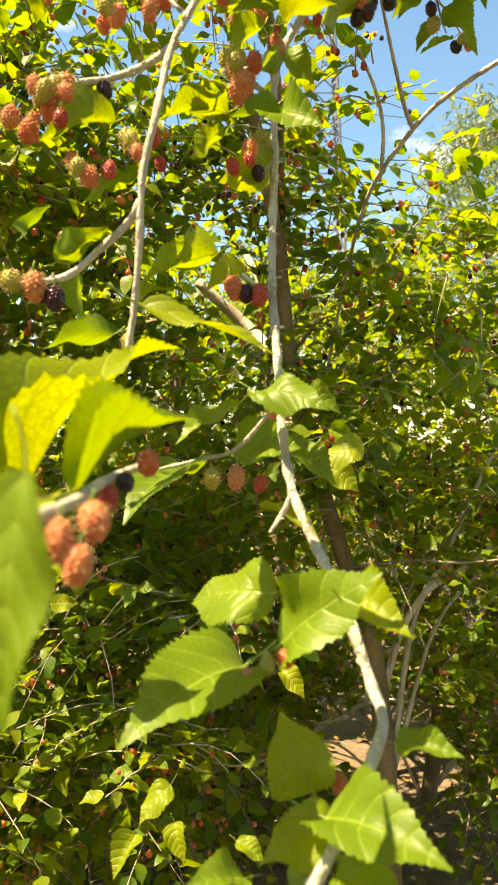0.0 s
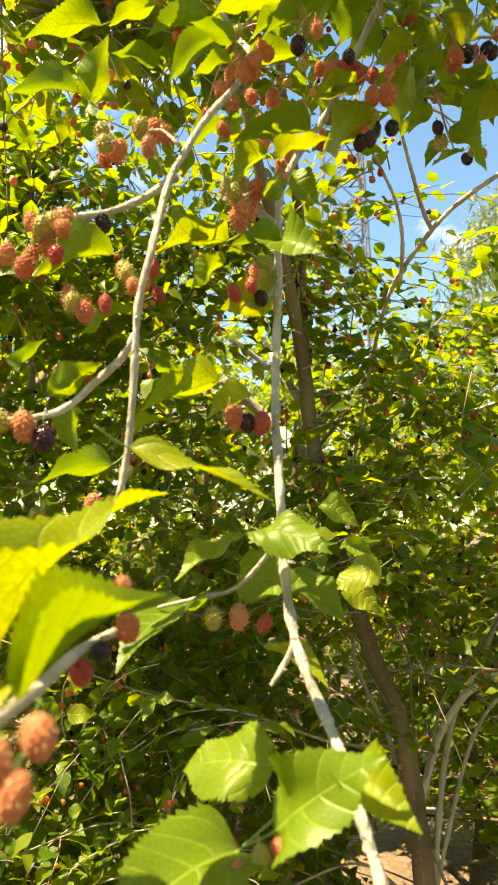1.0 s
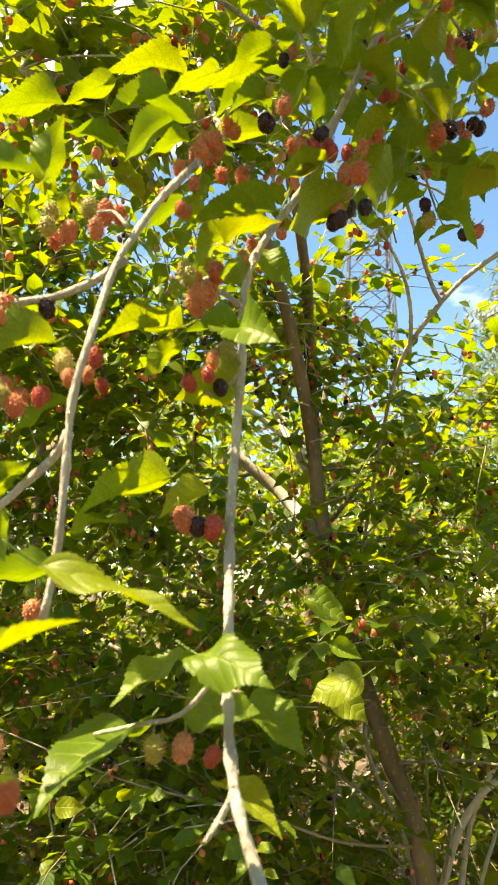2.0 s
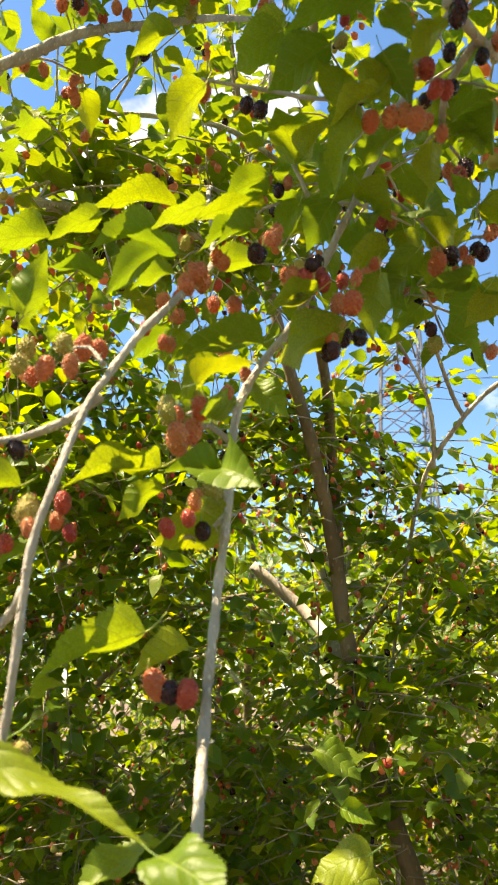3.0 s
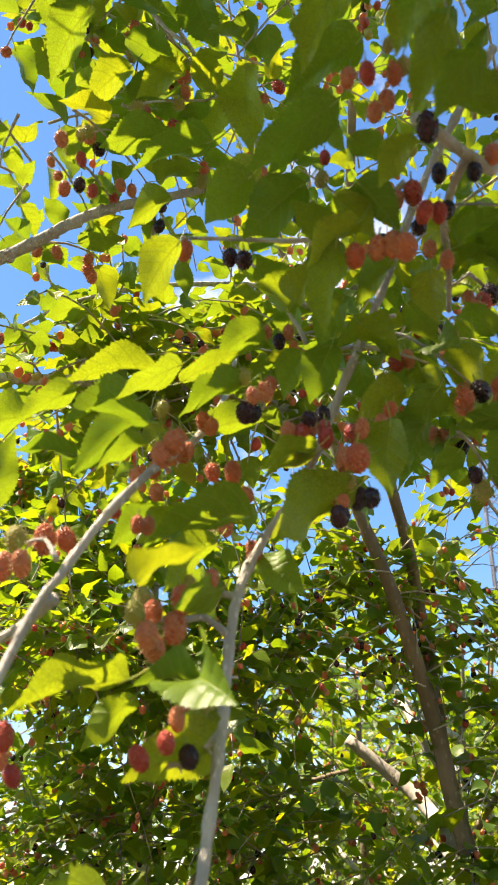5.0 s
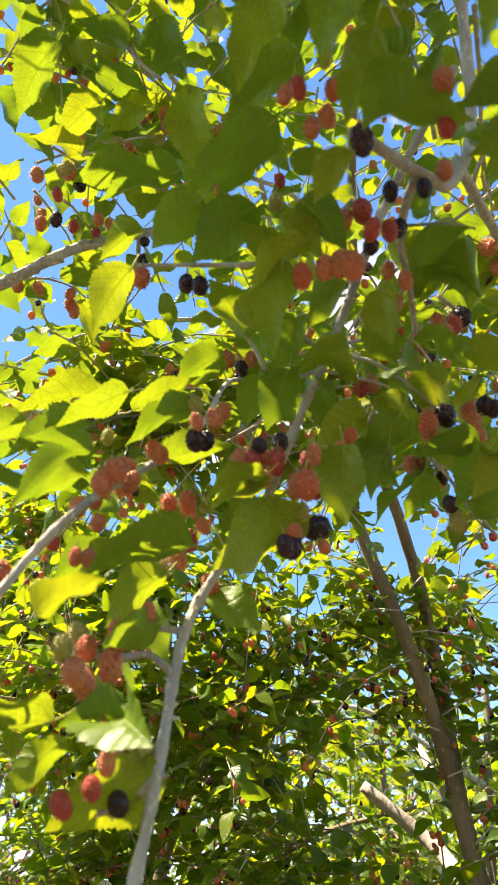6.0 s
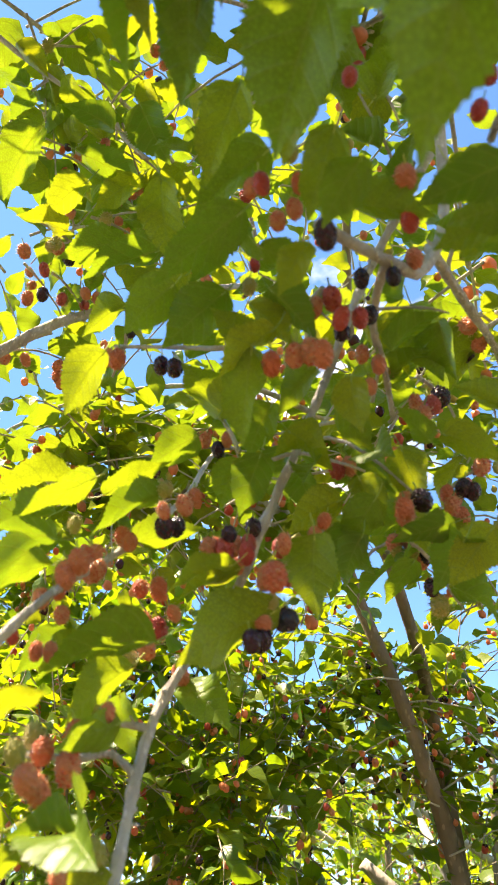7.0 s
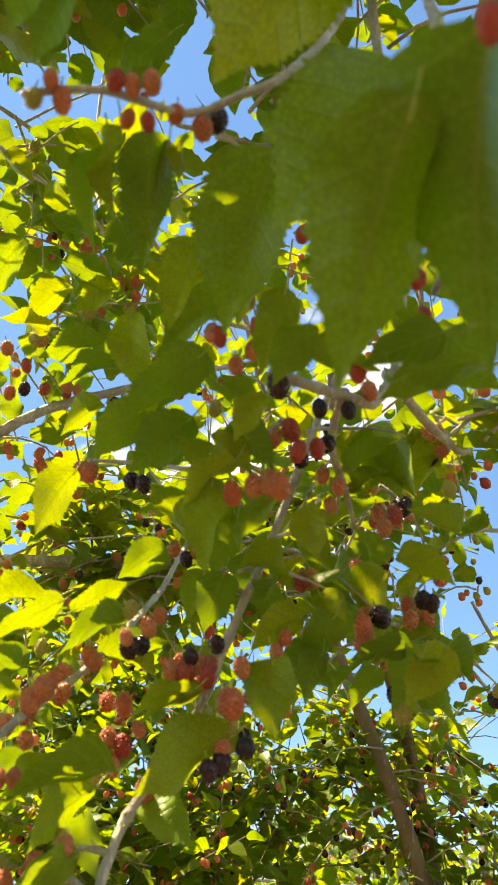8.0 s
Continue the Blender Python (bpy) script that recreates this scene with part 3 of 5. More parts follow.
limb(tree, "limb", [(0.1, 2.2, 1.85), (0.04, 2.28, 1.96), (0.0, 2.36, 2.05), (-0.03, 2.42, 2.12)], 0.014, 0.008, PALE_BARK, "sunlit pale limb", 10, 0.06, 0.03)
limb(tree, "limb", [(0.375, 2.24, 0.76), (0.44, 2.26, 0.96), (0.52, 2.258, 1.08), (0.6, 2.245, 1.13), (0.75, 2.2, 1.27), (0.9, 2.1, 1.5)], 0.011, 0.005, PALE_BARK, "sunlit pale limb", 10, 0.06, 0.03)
for x, y, z, r in ((-0.35, -0.05, 0.3, 0.007), (-0.22, 0.1, 0.42, 0.01), (0.34, 0.1, 0.42, 0.013), (-0.45, 0.0, 0.16, 0.006), (0.5, 0.2, 0.3, 0.009), (0.22, -0.05, 0.36, 0.006), (-0.12, 0.15, 0.45, 0.006)):
    bend = rng.uniform(-0.07, 0.07, 4)
    foot = (0.42 + rng.uniform(-0.05, 0.08), 2.26 + rng.uniform(-0.03, 0.04), 0.35 + rng.uniform(0, 0.3))
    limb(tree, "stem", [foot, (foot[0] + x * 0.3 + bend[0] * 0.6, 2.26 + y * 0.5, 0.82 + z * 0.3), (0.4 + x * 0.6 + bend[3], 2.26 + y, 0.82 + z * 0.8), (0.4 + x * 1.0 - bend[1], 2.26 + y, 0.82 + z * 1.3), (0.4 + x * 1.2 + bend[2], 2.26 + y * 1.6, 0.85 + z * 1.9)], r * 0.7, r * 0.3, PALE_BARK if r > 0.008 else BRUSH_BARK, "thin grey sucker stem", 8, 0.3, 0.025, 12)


branch_c = limb(tree, "branch", [(-0.03, 0.36, 1.2), (0.011, 0.376, 1.253), (0.037, 0.394, 1.286), (0.06, 0.417, 1.316), (0.075, 0.437, 1.344), (0.072, 0.453, 1.358), (0.06, 0.475, 1.396), (0.052, 0.513, 1.417), (0.035, 0.542, 1.454), (0.026, 0.567, 1.495), (0.022, 0.598, 1.561), (0.019, 0.64, 1.642), (0.022, 0.67, 1.733), (0.024, 0.698, 1.827), (0.041, 0.711, 1.874), (0.07, 0.719, 1.92), (0.1, 0.71, 1.98), (0.14, 0.7, 2.06), (0.19, 0.68, 2.16), (0.255, 0.65, 2.25)], 0.003, 0.003, TWIG_BARK, "pale grey knobbly branch", 12, 0.3, 0.008, 90)
branch_l = limb(tree, "branch", [(-0.09, 0.567, 1.555), (-0.083, 0.566, 1.592), (-0.078, 0.56, 1.64), (-0.075, 0.558, 1.693), (-0.067, 0.56, 1.73), (-0.058, 0.583, 1.793), (-0.050, 0.595, 1.817), (-0.035, 0.605, 1.850), (-0.010, 0.619, 1.888), (0.001, 0.691, 1.957), (-0.027, 0.843, 2.088), (-0.085, 1.178, 2.390), (-0.02, 1.6, 2.5), (0.03, 1.75, 2.62)], 0.0024, 0.0034, TWIG_BARK, "sunlit pale branch", 10, 0.22, 0.01, 70)
branch_r = limb(tree, "branch", [(0.18, 0.536, 2.053), (0.19, 0.55, 2.056), (0.2, 0.571, 2.066), (0.217, 0.603, 2.08), (0.235, 0.63, 2.1), (0.26, 0.64, 2.2), (0.28, 0.6, 2.5), (0.3, 0.5, 2.9), (0.3, 0.45, 3.1)], 0.0036, 0.006, TWIG_BARK, "shaded branch", 10, 0.14, 0.012, 30)
branch_u = limb(tree, "branch", [(-0.6, 0.7, 2.05), (-0.33, 0.77, 2.24), (-0.243, 0.795, 2.301), (-0.202, 0.814, 2.344), (-0.164, 0.844, 2.385), (-0.123, 0.877, 2.42), (-0.05, 0.95, 2.5), (0.0, 1.15, 2.7)], 0.009, 0.003, TWIG_BARK, "grey branch against the sky", 10, 0.14, 0.012, 40)
# Unseen limb, added to carry leaves that shade the branches below.
limb(tree, "limb", [(0.16, 1.15, 3.27), (0.1, 0.85, 3.42), (-0.1, 0.62, 3.45), (-0.35, 0.5, 3.42), (-0.6, 0.42, 3.36)], 0.008, 0.004, TRUNK_BARK, "thin unseen limb added to bear shading leaves", 8, 0.12, 0.03)
limb(tree, "branch", [(-0.059, 0.737, 2.506), (-0.077, 0.697, 2.522), (-0.128, 0.67, 2.575), (-0.187, 0.627, 2.626), (-0.3, 0.55, 2.75)], 0.002, 0.004, TWIG_BARK, "thin branch with sunlit leaves", 8, 0.14)
limb(tree, "branch", [(-0.03, 0.7, 2.44), (-0.067, 0.7, 2.5), (-0.12, 0.75, 2.66), (-0.176, 0.805, 2.834), (-0.2, 0.8, 3.1), (-0.12, 0.68, 3.42)], 0.0018, 0.004, TWIG_BARK, "thin branch with sunlit leaves", 8, 0.16, 0.012, 20)
branch_n = limb(tree, "branch", [(-0.06, 0.45, 1.487), (-0.074, 0.413, 1.481), (-0.076, 0.351, 1.475), (-0.077, 0.299, 1.473), (-0.085, 0.257, 1.47), (-0.12, 0.2, 1.46)], 0.0022, 0.0035, TWIG_BARK, "pale fruiting shoot", 10, 0.16, 0.012, 12)


def side_shoot(points, r0, r1, label="thin side shoot"):
    return limb(tree, "side_shoot", points, r0, r1, TWIG_BARK, label, 8, 0.18, 0.008, 6)


side_shoot([(-0.054, 0.6, 1.806), (-0.08, 0.605, 1.791), (-0.106, 0.599, 1.778), (-0.129, 0.595, 1.773), (-0.155, 0.59, 1.766)], 0.0032, 0.0022)
side_shoot([(-0.077, 0.56, 1.672), (-0.089, 0.57, 1.658), (-0.111, 0.575, 1.64), (-0.133, 0.571, 1.621), (-0.17, 0.562, 1.613)], 0.003, 0.0022)
side_shoot([(0.028, 0.56, 1.482), (0.03, 0.56, 1.462), (0.022, 0.555, 1.447), (0.015, 0.55, 1.437)], 0.0026, 0.0016, "short dead spur")
side_shoot([(0.022, 0.6, 1.53), (-0.01, 0.619, 1.495), (-0.038, 0.625, 1.487), (-0.071, 0.629, 1.479)], 0.0018, 0.0012)
side_shoot([(0.022, 0.672, 1.74), (0.004, 0.672, 1.728), (-0.006, 0.66, 1.722)], 0.0026, 0.0016)
side_shoot([(0.024, 0.698, 1.83), (0.004, 0.7, 1.835), (-0.016, 0.7, 1.829)], 0.0024, 0.0016)
side_shoot([(0.023, 0.69, 1.8), (0.005, 0.69, 1.815), (-0.007, 0.676, 1.81), (-0.02, 0.64, 1.804)], 0.0026, 0.0018)
side_shoot([(0.17, 0.6, 2.07), (0.127, 0.625, 2.062), (0.091, 0.634, 2.07), (0.042, 0.646, 2.095), (-0.005, 0.645, 2.108)], 0.0022, 0.0014)
side_shoot([(0.214, 0.6, 2.085), (0.203, 0.62, 2.082), (0.193, 0.65, 2.075), (0.194, 0.685, 2.068), (0.191, 0.74, 2.065)], 0.003, 0.002)
side_shoot([(0.29, 0.55, 2.7), (0.26, 0.45, 2.3), (0.23, 0.4, 2.13), (0.203, 0.396, 2.113), (0.174, 0.399, 2.117), (0.142, 0.367, 2.1), (0.111, 0.35, 2.083)], 0.004, 0.0018)
side_shoot([(0.3, 0.45, 2.6), (0.31, 0.42, 2.2), (0.297, 0.481, 2.077), (0.283, 0.54, 2.094)], 0.004, 0.0025)
side_shoot([(0.31, 0.42, 2.2), (0.305, 0.38, 2.05), (0.295, 0.35, 1.985), (0.3, 0.33, 1.965)], 0.003, 0.0018)
side_shoot([(-0.051, 0.59, 1.825), (-0.066, 0.6, 1.843), (-0.084, 0.607, 1.845)], 0.0018, 0.0007)
side_shoot([(-0.13, 0.87, 2.41), (-0.15, 0.91, 2.385), (-0.18, 0.94, 2.365)], 0.003, 0.0016)
side_shoot([(-0.507, 1.1, 2.431), (-0.389, 1.126, 2.504), (-0.266, 1.165, 2.544), (-0.159, 1.204, 2.557), (-0.07, 1.24, 2.554), (0.034, 1.345, 2.537), (0.06, 1.6, 2.7)], 0.003, 0.006, "long thin branch against the sky")
side_shoot([(-0.5, 1.05, 2.33), (-0.38, 1.1, 2.335), (-0.27, 1.15, 2.34), (-0.2, 1.19, 2.35), (-0.126, 1.256, 2.36), (0.0, 1.7, 2.5)], 0.008, 0.012, "dark grey branch")
side_shoot([(0.62, 1.65, 2.36), (0.504, 1.701, 2.303), (0.412, 1.748, 2.248), (0.341, 1.791, 2.173), (0.29, 1.9, 2.1), (0.26, 2.1, 1.95), (0.2, 2.2, 1.6)], 0.0055, 0.004, "pale branch against the sky")
side_shoot([(0.37, 1.77, 2.21), (0.35, 1.75, 2.24), (0.316, 1.693, 2.31), (0.269, 1.609, 2.42)], 0.005, 0.003)
side_shoot([(0.31, 1.86, 2.12), (0.305, 1.78, 2.19), (0.282, 1.721, 2.26), (0.225, 1.648, 2.34)], 0.005, 0.003)
side_shoot([(0.28, 0.6, 2.5), (0.22, 0.6, 2.38), (0.1, 0.53, 2.37)], 0.003, 0.0018)
# Two shoots added to carry the shading leaves over the fruit clusters.
side_shoot([(0.06, 0.55, 3.3), (0.0, 0.5, 2.95), (-0.1, 0.49, 2.77), (-0.28, 0.43, 2.75)], 0.004, 0.002)
side_shoot([(0.3, 0.47, 2.9), (0.22, 0.4, 2.72), (0.02, 0.48, 2.66), (-0.22, 0.42, 2.63)], 0.004, 0.002)
side_shoot([(-0.208, 0.555, 2.673), (-0.17, 0.658, 2.707), (-0.131, 0.779, 2.734), (-0.099, 0.916, 2.746), (-0.07, 1.079, 2.763), (0.0, 1.3, 2.85), (-0.1, 1.7, 2.8)], 0.0025, 0.005, "thin branch with sunlit leaves")
side_shoot([(0.24, 0.64, 2.13), (0.27, 0.75, 2.15), (0.3, 0.9, 2.25), (0.337, 0.87, 2.4)], 0.004, 0.002)

# Leaves: foot of the blade, tip, the way the upper side faces, form, width.
leaf(branch_l, (-0.133, 0.668, 1.977), (-0.195, 0.659, 1.961), (-0.27, 0.22, 0.94), 9, 0.78)
leaf(branch_l, (-0.129, 0.629, 1.888), (-0.114, 0.625, 1.939), (-0.64, 0.72, 0.25), 11, 0.86)
leaf(branch_l, (-0.141, 0.624, 1.890), (-0.183, 0.594, 1.874), (-0.49, 0.24, 0.84), 0, 0.70)
leaf(branch_l, (-0.078, 0.634, 1.973), (-0.113, 0.621, 1.944), (-0.67, 0.27, 0.69), 11, 0.78)
leaf(branch_l, (-0.036, 0.647, 1.964), (-0.084, 0.631, 1.940), (-0.48, 0.12, 0.87), 6, 0.78)
leaf(branch_l, (-0.077, 0.644, 1.924), (-0.110, 0.616, 1.917), (-0.31, 0.14, 0.94), 7, 0.78)
leaf(branch_l, (-0.024, 0.639, 1.943), (-0.063, 0.618, 1.892), (-0.80, 0.37, 0.46), 8, 0.70)
leaf(branch_l, (-0.026, 0.654, 1.991), (-0.089, 0.631, 1.974), (-0.23, -0.07, 0.97), 4, 0.70)
leaf(branch_l, (-0.005, 0.661, 1.983), (0.046, 0.654, 1.995), (-0.21, 0.16, 0.97), 13, 0.70)
leaf(branch_l, (0.046, 0.651, 1.965), (0.012, 0.641, 1.943), (-0.52, -0.10, 0.85), 0, 0.70)
leaf(branch_l, (-0.001, 0.700, 1.962), (0.049, 0.716, 1.976), (-0.35, 0.33, 0.88), 3, 0.86)
leaf(branch_c, (0.047, 0.644, 1.862), (-0.017, 0.630, 1.841), (-0.34, 0.16, 0.93), 5, 0.90)
leaf(branch_c, (0.089, 0.659, 1.912), (0.052, 0.649, 1.894), (-0.44, 0.00, 0.90), 7, 0.90)
leaf(branch_r, (0.228, 0.731, 1.945), (0.200, 0.772, 1.927), (0.26, 0.53, 0.81), 5, 1.10)
leaf(branch_c, (-0.019, 0.622, 1.762), (-0.069, 0.580, 1.737), (-0.47, 0.04, 0.88), 1, 0.80)
leaf(branch_c, (0.024, 0.625, 1.759), (-0.017, 0.623, 1.758), (-0.04, 0.25, 0.97), 0, 0.80)
leaf(branch_c, (0.023, 0.624, 1.761), (0.056, 0.590, 1.739), (-0.45, -0.75, 0.48), 0, 1.20)
leaf(branch_l, (-0.103, 0.592, 1.742), (-0.148, 0.555, 1.714), (-0.65, 0.24, 0.73), 0, 0.78)
leaf(branch_l, (-0.022, 0.644, 1.757), (-0.046, 0.630, 1.727), (-0.73, 0.61, 0.30), 2, 0.78)
leaf(branch_c, (0.023, 0.674, 1.741), (-0.024, 0.638, 1.712), (-0.70, 0.54, 0.47), 13, 1.00)
leaf(branch_l, (-0.090, 0.608, 1.704), (-0.124, 0.584, 1.677), (-0.66, 0.11, 0.74), 2, 0.70)
leaf(branch_l, (-0.161, 0.566, 1.651), (-0.145, 0.578, 1.675), (-0.84, 0.39, 0.37), 9, 0.70)
leaf(branch_l, (-0.140, 0.577, 1.634), (-0.099, 0.555, 1.652), (-0.00, 0.63, 0.77), 10, 0.70)
leaf(branch_l, (-0.132, 0.581, 1.627), (-0.124, 0.588, 1.592), (-0.53, 0.85, 0.05), 3, 0.86)
leaf(branch_c, (-0.028, 0.640, 1.654), (-0.084, 0.595, 1.620), (-0.66, 0.29, 0.70), 3, 0.90)
leaf(branch_c, (-0.003, 0.674, 1.647), (-0.036, 0.654, 1.626), (-0.66, 0.50, 0.56), 6, 1.00)
leaf(branch_l, (-0.113, 0.643, 1.589), (-0.153, 0.590, 1.571), (-0.73, 0.35, 0.59), 3, 0.70)
leaf(branch_l, (-0.065, 0.495, 1.586), (0.019, 0.49, 1.554), (0.13, -0.48, 0.87), 13, 0.39)
leaf(branch_l, (-0.088, 0.616, 1.614), (-0.056, 0.621, 1.621), (-0.25, 0.32, 0.91), 2, 0.70)
leaf(branch_c, (0.008, 0.563, 1.537), (0.055, 0.53, 1.522), (-0.23, -0.65, 0.73), 12, 0.85)
leaf(branch_c, (-0.011, 0.641, 1.530), (-0.057, 0.613, 1.499), (-0.28, -0.46, 0.84), 11, 0.80)
leaf(branch_c, (-0.008, 0.640, 1.502), (0.041, 0.621, 1.496), (-0.29, -0.87, 0.39), 11, 1.30)
leaf(branch_c, (0.031, 0.661, 1.496), (0.071, 0.636, 1.466), (0.05, -0.74, 0.68), 1, 1.00)
leaf(branch_c, (-0.049, 0.653, 1.474), (-0.092, 0.577, 1.439), (-0.17, -0.33, 0.93), 5, 0.85)
leaf(branch_c, (0.012, 0.634, 1.447), (0.056, 0.609, 1.422), (0.34, -0.29, 0.89), 8, 0.90)
leaf(branch_c, (0.099, 0.961, 1.516), (0.13, 0.956, 1.504), (0.03, -0.93, 0.36), 6, 1.10)
leaf(branch_c, (0.099, 0.958, 1.469), (0.134, 0.951, 1.440), (0.07, -0.95, 0.31), 9, 1.20)
leaf(branch_c, (0.073, 1.013, 1.565), (0.119, 1.010, 1.537), (0.21, -0.88, 0.42), 9, 1.00)
leaf(branch_n, (-0.104, 0.365, 1.476), (-0.041, 0.495, 1.559), (-0.26, -0.43, 0.87), 9, 0.35)
leaf(branch_n, (-0.065, 0.302, 1.483), (-0.026, 0.364, 1.511), (0.02, -0.42, 0.91), 0, 0.36)
leaf(branch_n, (-0.060, 0.211, 1.490), (-0.063, 0.203, 1.424), (-0.49, -0.87, 0.07), 13, 0.72)
leaf(branch_n, (-0.148, 0.456, 1.521), (-0.108, 0.466, 1.536), (-0.41, 0.58, 0.71), 7, 0.90)
leaf(branch_n, (-0.132, 0.399, 1.499), (-0.097, 0.408, 1.510), (-0.05, -0.69, 0.72), 12, 1.00)
leaf(branch_n, (-0.104, 0.323, 1.478), (-0.092, 0.347, 1.484), (-0.81, 0.27, 0.53), 3, 1.00)
leaf(branch_n, (-0.088, 0.348, 1.476), (-0.098, 0.323, 1.459), (-0.03, -0.55, 0.83), 5, 0.90)
leaf(branch_c, (0.014, 0.481, 1.408), (-0.038, 0.518, 1.393), (-0.58, -0.60, 0.55), 12, 1.10)
leaf(branch_c, (0.019, 0.447, 1.386), (0.071, 0.414, 1.432), (-0.70, -0.63, 0.34), 2, 1.00)
leaf(branch_c, (0.054, 0.447, 1.410), (0.087, 0.413, 1.397), (-0.14, -0.47, 0.87), 0, 1.00)
leaf(branch_c, (-0.004, 0.471, 1.365), (-0.068, 0.405, 1.341), (0.11, -0.43, 0.90), 5, 0.95)
leaf(branch_c, (0.037, 0.456, 1.299), (0.019, 0.473, 1.338), (-0.22, -0.93, 0.30), 9, 1.35)
leaf(branch_c, (0.083, 0.432, 1.334), (0.114, 0.413, 1.334), (-0.28, -0.46, 0.84), 1, 0.90)
leaf(branch_c, (0.046, 0.420, 1.295), (0.006, 0.396, 1.287), (0.21, -0.61, 0.77), 12, 1.15)
leaf(branch_c, (0.042, 0.413, 1.302), (0.094, 0.359, 1.304), (-0.36, -0.32, 0.88), 4, 0.95)
leaf(branch_c, (0.045, 0.392, 1.284), (0.076, 0.364, 1.284), (-0.29, -0.33, 0.90), 3, 1.00)
leaf(branch_c, (-0.003, 0.420, 1.267), (-0.033, 0.399, 1.274), (0.36, -0.21, 0.91), 7, 1.00)
leaf(branch_c, (0.039, 0.447, 1.280), (0.025, 0.431, 1.248), (-0.52, -0.65, 0.55), 12, 1.00)
leaf(branch_c, (0.121, 0.841, 1.497), (0.073, 0.846, 1.472), (-0.33, -0.83, 0.46), 12, 1.10)
leaf(branch_n, (-0.069, 0.684, 1.201), (-0.093, 0.669, 1.174), (-0.24, -0.74, 0.62), 12, 1.00)
leaf(branch_n, (-0.067, 0.717, 1.152), (-0.056, 0.703, 1.123), (-0.33, -0.89, 0.31), 4, 1.00)
leaf(branch_n, (-0.102, 0.710, 1.145), (-0.119, 0.691, 1.115), (-0.25, -0.75, 0.61), 0, 1.00)
leaf(branch_n, (-0.010, 0.713, 1.138), (0.015, 0.705, 1.122), (0.25, -0.65, 0.72), 10, 1.00)
leaf(branch_n, (0.037, 0.863, 1.248), (0.061, 0.853, 1.221), (0.27, -0.80, 0.54), 9, 1.00)
leaf(branch_r, (0.281, 0.342, 1.961), (0.238, 0.414, 1.914), (-0.15, 0.48, 0.87), 10, 0.85)
leaf(branch_r, (0.288, 0.386, 2.056), (0.220, 0.392, 1.990), (-0.25, 0.35, 0.9), 3, 1.25)
leaf(branch_r, (0.270, 0.316, 2.075), (0.210, 0.346, 2.026), (-0.2, 0.4, 0.9), 7, 1.1)
leaf(branch_r, (0.305, 0.326, 1.961), (0.291, 0.422, 1.914), (-0.21, 0.40, 0.89), 0, 0.80)
leaf(branch_r, (0.219, 0.403, 2.059), (0.177, 0.459, 2.008), (-0.39, 0.44, 0.81), 7, 1.00)
leaf(branch_r, (0.128, 0.402, 2.111), (0.106, 0.444, 2.076), (-0.93, -0.31, 0.21), 4, 0.70)
leaf(branch_r, (0.158, 0.412, 2.114), (0.127, 0.458, 2.075), (-0.54, 0.30, 0.78), 6, 0.80)
leaf(branch_r, (0.134, 0.536, 2.082), (0.073, 0.549, 2.053), (-0.39, 0.18, 0.90), 13, 0.85)
leaf(branch_r, (0.080, 0.531, 2.131), (0.072, 0.575, 2.098), (-0.59, 0.41, 0.69), 2, 0.90)
leaf(branch_u, (0.012, 0.602, 2.366), (0.023, 0.653, 2.341), (-0.50, 0.47, 0.73), 7, 1.20)
leaf(branch_u, (-0.034, 0.630, 2.394), (-0.070, 0.594, 2.398), (0.03, 0.08, 1.00), 4, 1.00)
leaf(branch_u, (-0.076, 0.582, 2.342), (-0.126, 0.614, 2.298), (-0.64, 0.06, 0.77), 4, 0.90)
leaf(branch_u, (-0.066, 0.639, 2.377), (-0.026, 0.682, 2.368), (-0.02, 0.22, 0.98), 11, 1.00)
leaf(branch_u, (-0.025, 0.677, 2.372), (-0.075, 0.683, 2.348), (-0.42, 0.09, 0.90), 2, 1.00)
leaf(branch_u, (-0.072, 0.659, 2.363), (-0.122, 0.669, 2.332), (-0.52, 0.07, 0.85), 4, 1.00)
leaf(branch_u, (-0.105, 0.685, 2.331), (-0.143, 0.653, 2.331), (0.00, -0.00, 1.00), 1, 1.00)
leaf(branch_u, (-0.056, 0.717, 2.333), (-0.120, 0.701, 2.312), (-0.34, 0.14, 0.93), 2, 1.00)
leaf(branch_u, (0.005, 0.680, 2.255), (-0.066, 0.670, 2.229), (-0.33, -0.10, 0.94), 3, 0.90)
leaf(branch_u, (-0.052, 0.600, 2.518), (-0.050, 0.634, 2.504), (-0.67, 0.32, 0.67), 9, 1.00)
leaf(branch_u, (-0.006, 0.629, 2.463), (-0.001, 0.663, 2.447), (-0.64, 0.40, 0.65), 8, 1.00)
leaf(branch_u, (-0.125, 0.571, 2.501), (-0.109, 0.609, 2.492), (0.03, 0.22, 0.98), 6, 1.00)
leaf(branch_u, (-0.093, 0.615, 2.496), (-0.085, 0.654, 2.481), (-0.70, 0.38, 0.61), 2, 1.00)
leaf(branch_u, (-0.130, 0.614, 2.481), (-0.160, 0.625, 2.462), (-0.54, -0.03, 0.84), 11, 1.00)
leaf(branch_u, (0.052, 0.635, 2.360), (0.058, 0.672, 2.340), (-0.67, 0.43, 0.60), 11, 1.00)
leaf(branch_r, (0.067, 0.613, 2.133), (0.032, 0.609, 2.094), (-0.74, 0.23, 0.64), 3, 0.90)
leaf(branch_u, (-0.054, 0.733, 2.254), (-0.098, 0.736, 2.228), (-0.49, 0.20, 0.85), 0, 1.00)
leaf(branch_r, (0.004, 0.616, 2.073), (-0.021, 0.618, 2.024), (-0.81, 0.41, 0.43), 4, 0.95)
